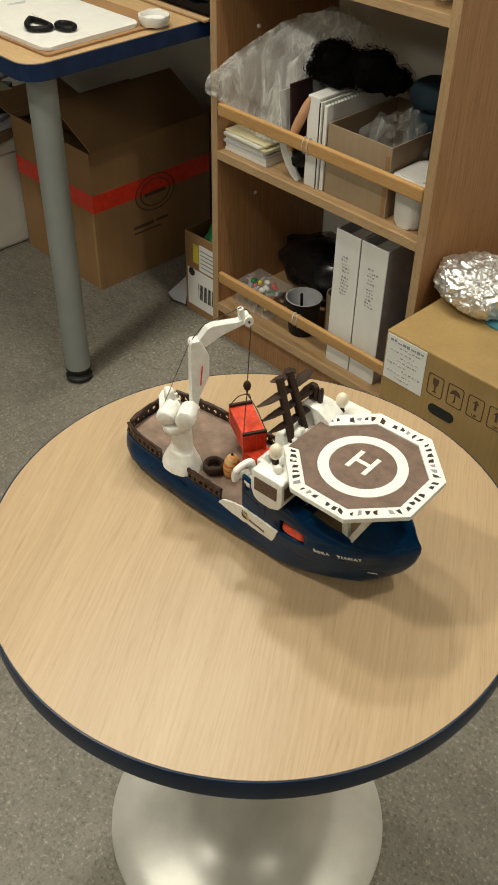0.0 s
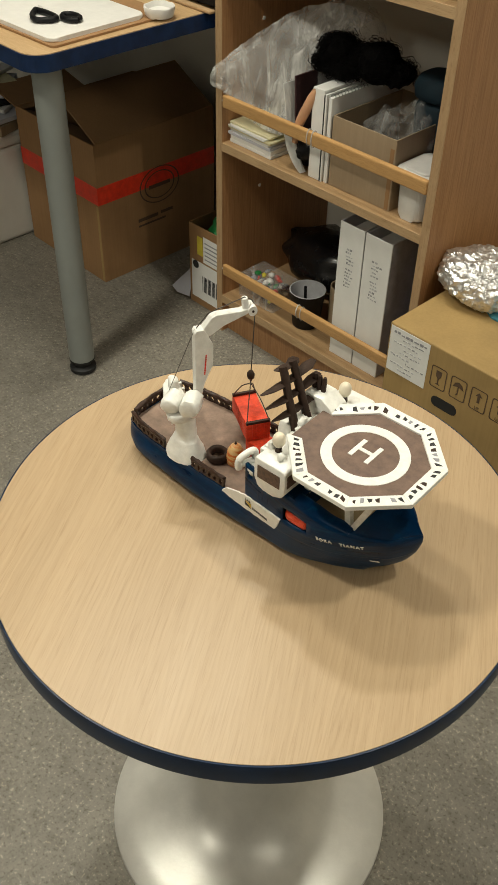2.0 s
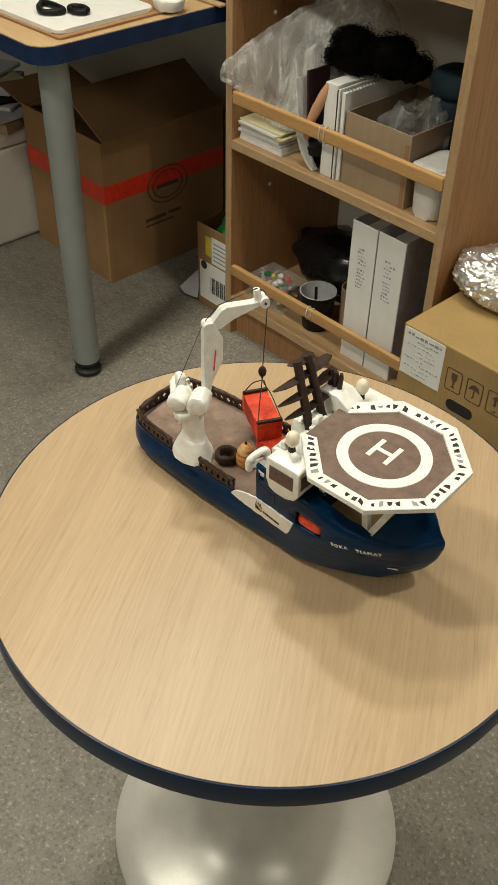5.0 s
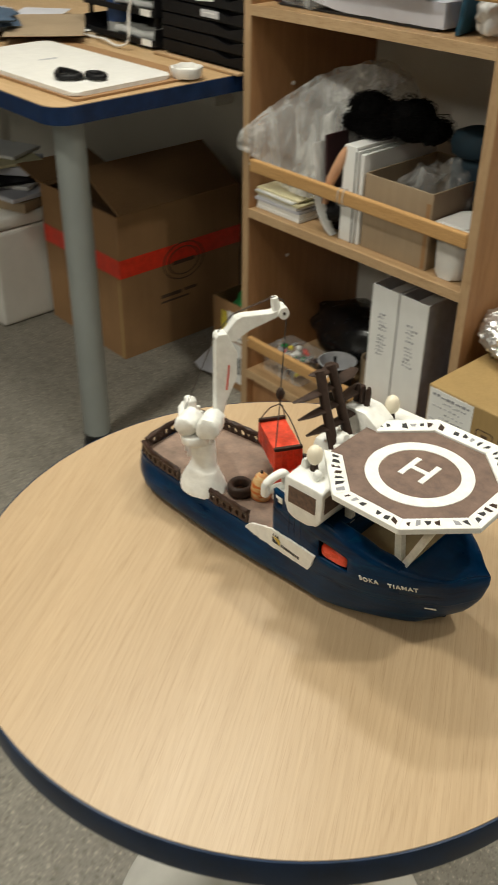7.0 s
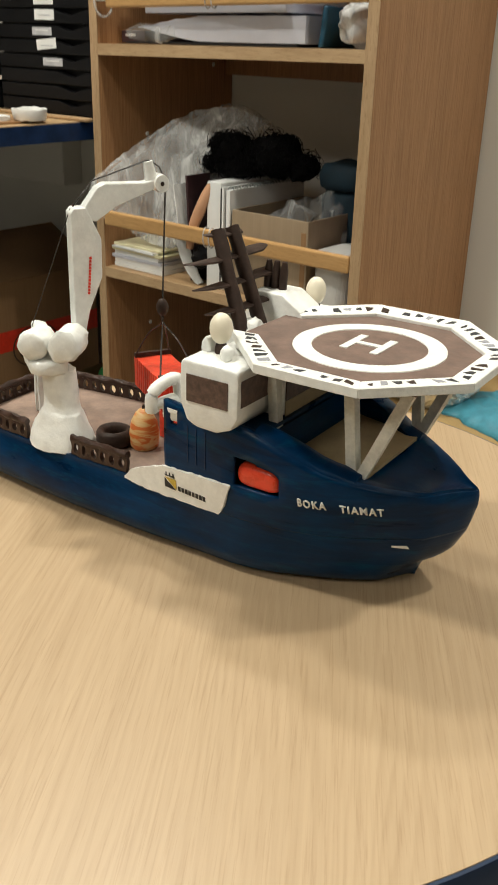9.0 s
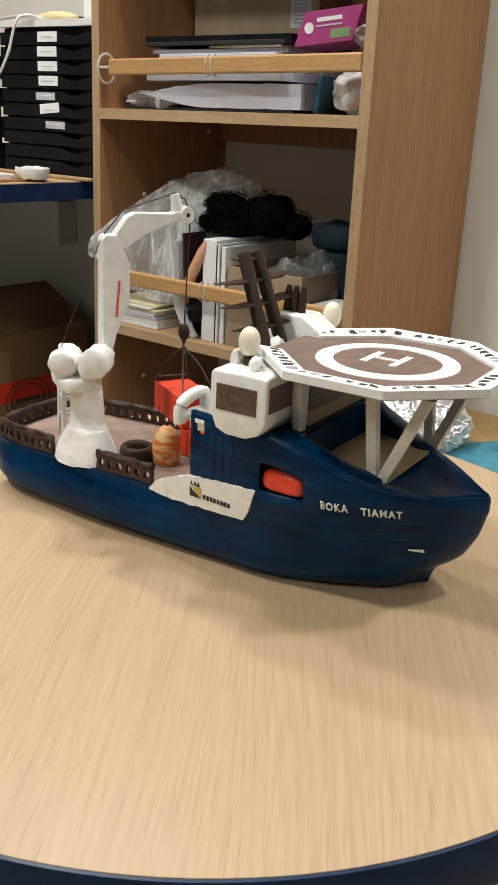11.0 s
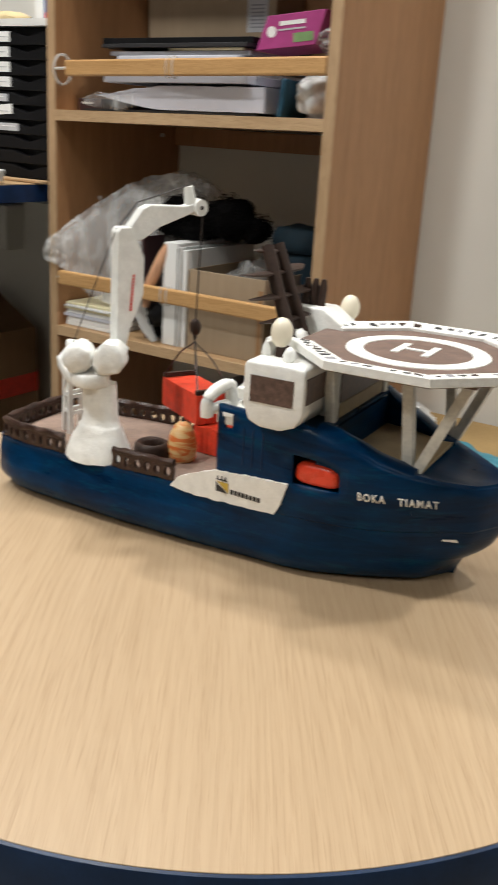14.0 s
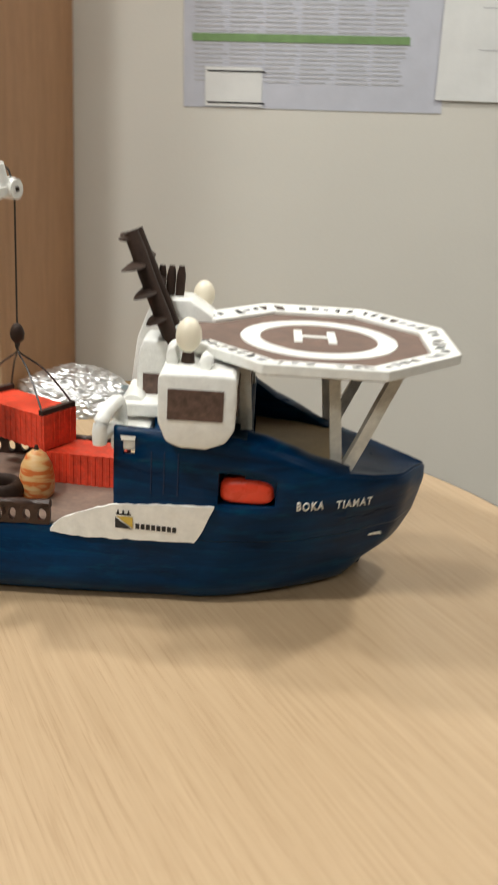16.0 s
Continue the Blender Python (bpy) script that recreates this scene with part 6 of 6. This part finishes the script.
    part("crane_hub", wobble(cut(hub, 2), 0.0018, 0.007, 3), SHIPW, s, "white lumpy crane hub", 55)
    feet = ((-0.1885, -0.0065), (-0.1800, -0.0115), (-0.1815, 0.0025), (-0.1725, -0.0020))
    for q, (fx, fy) in enumerate(feet):
        part("ladder_leg", wobble(cut(bar((fx, fy, 0.0385), (fx + 0.0025, fy - 0.0015, 0.0890), 0.0032, 0.0032), 3), 0.0008, 0.007, q), SHIPW, s)
    for p, q in ((0, 1), (1, 3), (0, 2)):
        for k in range(3):
            z = 0.054 + 0.012 * k
            part("ladder_rung", bar((feet[p][0] + 0.001, feet[p][1], z), (feet[q][0] + 0.001, feet[q][1], z + 0.002), 0.0024, 0.0024), SHIPW, s)
    # jib in its own upright plane
    J = Matrix.Translation((-0.1345, -0.0125, 0)) @ Matrix.Rotation(radians(60.7), 4, "Z") @ Matrix(((0.85, 0, 0, 0), (0, 0, 1, -0.0065), (0, 1, 0, 0), (0, 0, 0, 1)))
    boom = [(-0.0090, 0.1080), (-0.0010, 0.1090), (0.0030, 0.1235), (0.0135, 0.1445), (0.0138, 0.1685), (0.0065, 0.1820), (0.0030, 0.1880), (-0.0060, 0.1880), (-0.0085, 0.1850)]
    part("jib", prism(boom, 0, 0.011, 0.0008, m=J), SHIPW, s, "white upright crane boom")
    arm = [(0.0000, 0.1835), (0.0060, 0.1800), (0.0110, 0.1790), (0.0270, 0.1878), (0.0550, 0.1965), (0.0610, 0.2000), (0.0600, 0.2035), (0.0484, 0.2012), (0.0185, 0.2018), (0.0125, 0.1995), (0.0025, 0.1885)]
    part("jib_arm", prism(arm, 0.001, 0.010, 0.0008, m=J), SHIPW, s, "white bent crane arm")
    part("sheave", lathe([(0.0055, -0.0065), (0.0058, 0.0), (0.0055, 0.0065)], 16, m=J @ Matrix.Translation((0.0615, 0.2003, 0.0055))), SHIPW, s, "white tip sheave", 40)
    part("sheave_post", tube([J @ Vector((0.0560, 0.2010, 0.0055)), J @ Vector((0.0540, 0.2090, 0.0055)), J @ Vector((0.0530, 0.2135, 0.0055))], 0.0036, 10, taper=[1.2, 1.0, 0.9]), SHIPW, s, "white stub on the tip", 40)
    part("pin", lathe([(0.0014, -0.0072), (0.0014, 0.0072)], 10, m=J @ Matrix.Translation((0.0615, 0.2003, 0.0055))), DARKB, s, "dark sheave pin")
    for i in range(12):
        z0 = 0.1345 + 0.0020 * i
        part("boom_print", prism([(0.0016 + 0.0002 * i, z0), (0.0032 + 0.0002 * i, z0), (0.0032 + 0.0002 * i, z0 + 0.0016), (0.0016 + 0.0002 * i, z0 + 0.0016)], 0, 0.0004, m=J @ Matrix.Translation((0, 0, -0.0005))), TAPE, s, "red printed bar")
    tip = J @ Vector((0.0670, 0.2010, 0.0055))
    hook = Vector((tip.x + 0.0005, tip.y - 0.005, 0.1200))
    top_ = J @ Vector((0.0535, 0.2142, 0.0055))
    part("hoist_wire", tube([J @ Vector((-0.005, 0.1882, 0.0055)), J @ Vector((0.010, 0.2030, 0.0055)), top_, J @ Vector((0.062, 0.2100, 0.0055)), tip, hook], 0.00055, 6), WIRE, s, "thin dark wire", 60)
    part("back_stay", tube([J @ Vector((-0.007, 0.1870, 0.0055)), (cx - 0.020, cyy, 0.1140)], 0.00032, 6), WIRE, s, "thin dark wire", 60)
    part("hook_block", egg(0.0042, 0.0042, 0.0062, hook, 0.1, 3, 2), DARKB, s, "dark brown hook bead", 60)

    # containers
    def ribbed(w, d, h):
        o = []
        for (ax, ay), (bx, by), (nx, ny) in (((-w, -d), (w, -d), (0, 1)), ((w, -d), (w, d), (-1, 0)), ((w, d), (-w, d), (0, -1)), ((-w, d), (-w, -d), (1, 0))):
            ln = math.hypot(bx - ax, by - ay) / 2
            n = int(ln / 0.0040)
            for i in range(n):
                for f, k in ((0.0, 0), (0.45, 0), (0.55, 1), (0.95, 1)):
                    t = (i + f) / n
                    k = 0 if i == 0 else k
                    o.append((ax / 2 + (bx - ax) / 2 * t + nx * 0.0005 * k, ay / 2 + (by - ay) / 2 * t + ny * 0.0005 * k))
        return wobble(prism(o, 0, h), 0.0004, 0.008)
    A = pose(-0.0620, 0.0130, 0.0417, 0, 0, -6)
    part("container", ribbed(0.046, 0.024, 0.0182), REDP, s, "red ribbed container on deck", at=A)
    B = pose(-0.1000, 0.0270, 0.0603, 0, 0, -32)
    low = part("container", ribbed(0.054, 0.0255, 0.0205), REDP, s, "red ribbed container hung from the crane", at=B)
    for sx in (-1, 1):
        part("lifting_bar", bar((sx * 0.0250, -0.0130, 0.0223), (sx * 0.0250, 0.0130, 0.0223), 0.0030, 0.0030), DARKB, low, "dark lifting bar")
    ring = hook - Vector((0, 0, 0.010))
    for sx in (-1, 1):
        for sy in (-1, 1):
            e = B @ Vector((sx * 0.0250, sy * 0.0120, 0.0228))
            mid = ring.lerp(e, 0.5) + Vector((0, 0, 0.004))
            part("sling", tube(arc([hook, ring, mid, e], 4), 0.0006, 5), WIRE, s, "thin dark sling", 60)
    # tyre, buoy, davit
    bm = bmesh.new()
    nn = 20
    rr = []
    for k in range(10):
        a = 2 * math.pi * k / 10
        rr.append([bm.verts.new((-0.1020 + (0.0095 + 0.0030 * math.cos(a)) * math.cos(2 * math.pi * i / nn), -0.0230 + (0.0095 + 0.0030 * math.cos(a)) * math.sin(2 * math.pi * i / nn), 0.0468 + 0.0055 * math.sin(a))) for i in range(nn)])
    for a, b in zip(rr, rr[1:] + rr[:1]):
        for i in range(nn):
            bm.faces.new((a[i], a[(i + 1) % nn], b[(i + 1) % nn], b[i]))
    part("tyre", wobble(bm, 0.0006, 0.006), DARKB, s, "dark brown ring lying on deck", 60)
    b = part("buoy", lathe([(0.0070, 0.0410), (0.0092, 0.0440), (0.0098, 0.0520), (0.0085, 0.0600), (0.0055, 0.0660), (0.0020, 0.0690)], 24, m=pose(-0.0840, -0.0150, -0.0010)), BUOY, s, "marbled orange and yellow buoy", 50)
    part("cap", lathe([(0.0016, 0.0688), (0.0008, 0.0715)], 10, m=pose(-0.0840, -0.0150, -0.0010)), DARKB, b)
    dv = [(-0.0415, -0.0585, 0.0900), (-0.0415, -0.0590, 0.0985), (-0.0405, -0.0575, 0.1025), (-0.0375, -0.0500, 0.1072), (-0.0355, -0.0450, 0.1078), (-0.0345, -0.0430, 0.1050), (-0.0340, -0.0420, 0.0930)]
    part("davit", wobble(tube(arc(dv, 3), 0.0038, 8), 0.0004, 0.006), SHIPW, s, "white bent davit arm", 60)
    part("davit_arm", wobble(tube(spread_points((-0.0410, -0.0570, 0.0940), (-0.0345, -0.0435, 0.0958), 4), 0.0034, 8), 0.0004, 0.005), SHIPW, s, "white lower davit arm", 60)
    part("davit_base", block(-0.0370, -0.0190, -0.0560, -0.0200, 0.0860, 0.0940, 0.002), SHIPW, s, "white davit base")
    part("drum", lathe([(0.0060, -0.008), (0.0066, 0), (0.0060, 0.008)], 16, m=pose(-0.0300, -0.0220, 0.1010, 90, 0, 0)), SHIPW, s, "white winch drum", 40)
    part("deck_box", block(-0.036, -0.012, -0.034, 0.010, 0.0967, 0.1040, 0.0012), SHIPW, s, "low white deck box")
    # railings round the aft deck
    e = 0.0022
    side = lambda x, k: beam(x, 0.041, k) - k * e
    railing(s, [(x, side(x, -1)) for x in (-0.2185, -0.200, -0.185, -0.170, -0.158)])
    railing(s, [(x, side(x, -1)) for x in (-0.116, -0.104, -0.092, -0.080, -0.069)])
    railing(s, [(-0.2185, CY - 0.0400), (-0.2215, CY - 0.030), (-0.2232, CY - 0.006), (-0.2215, CY + 0.018), (-0.2185, CY + 0.0285)])
    railing(s, [(x, side(x, 1)) for x in (-0.2185, -0.195, -0.17, -0.145, -0.12, -0.095, -0.07, -0.045)])


model_ship()
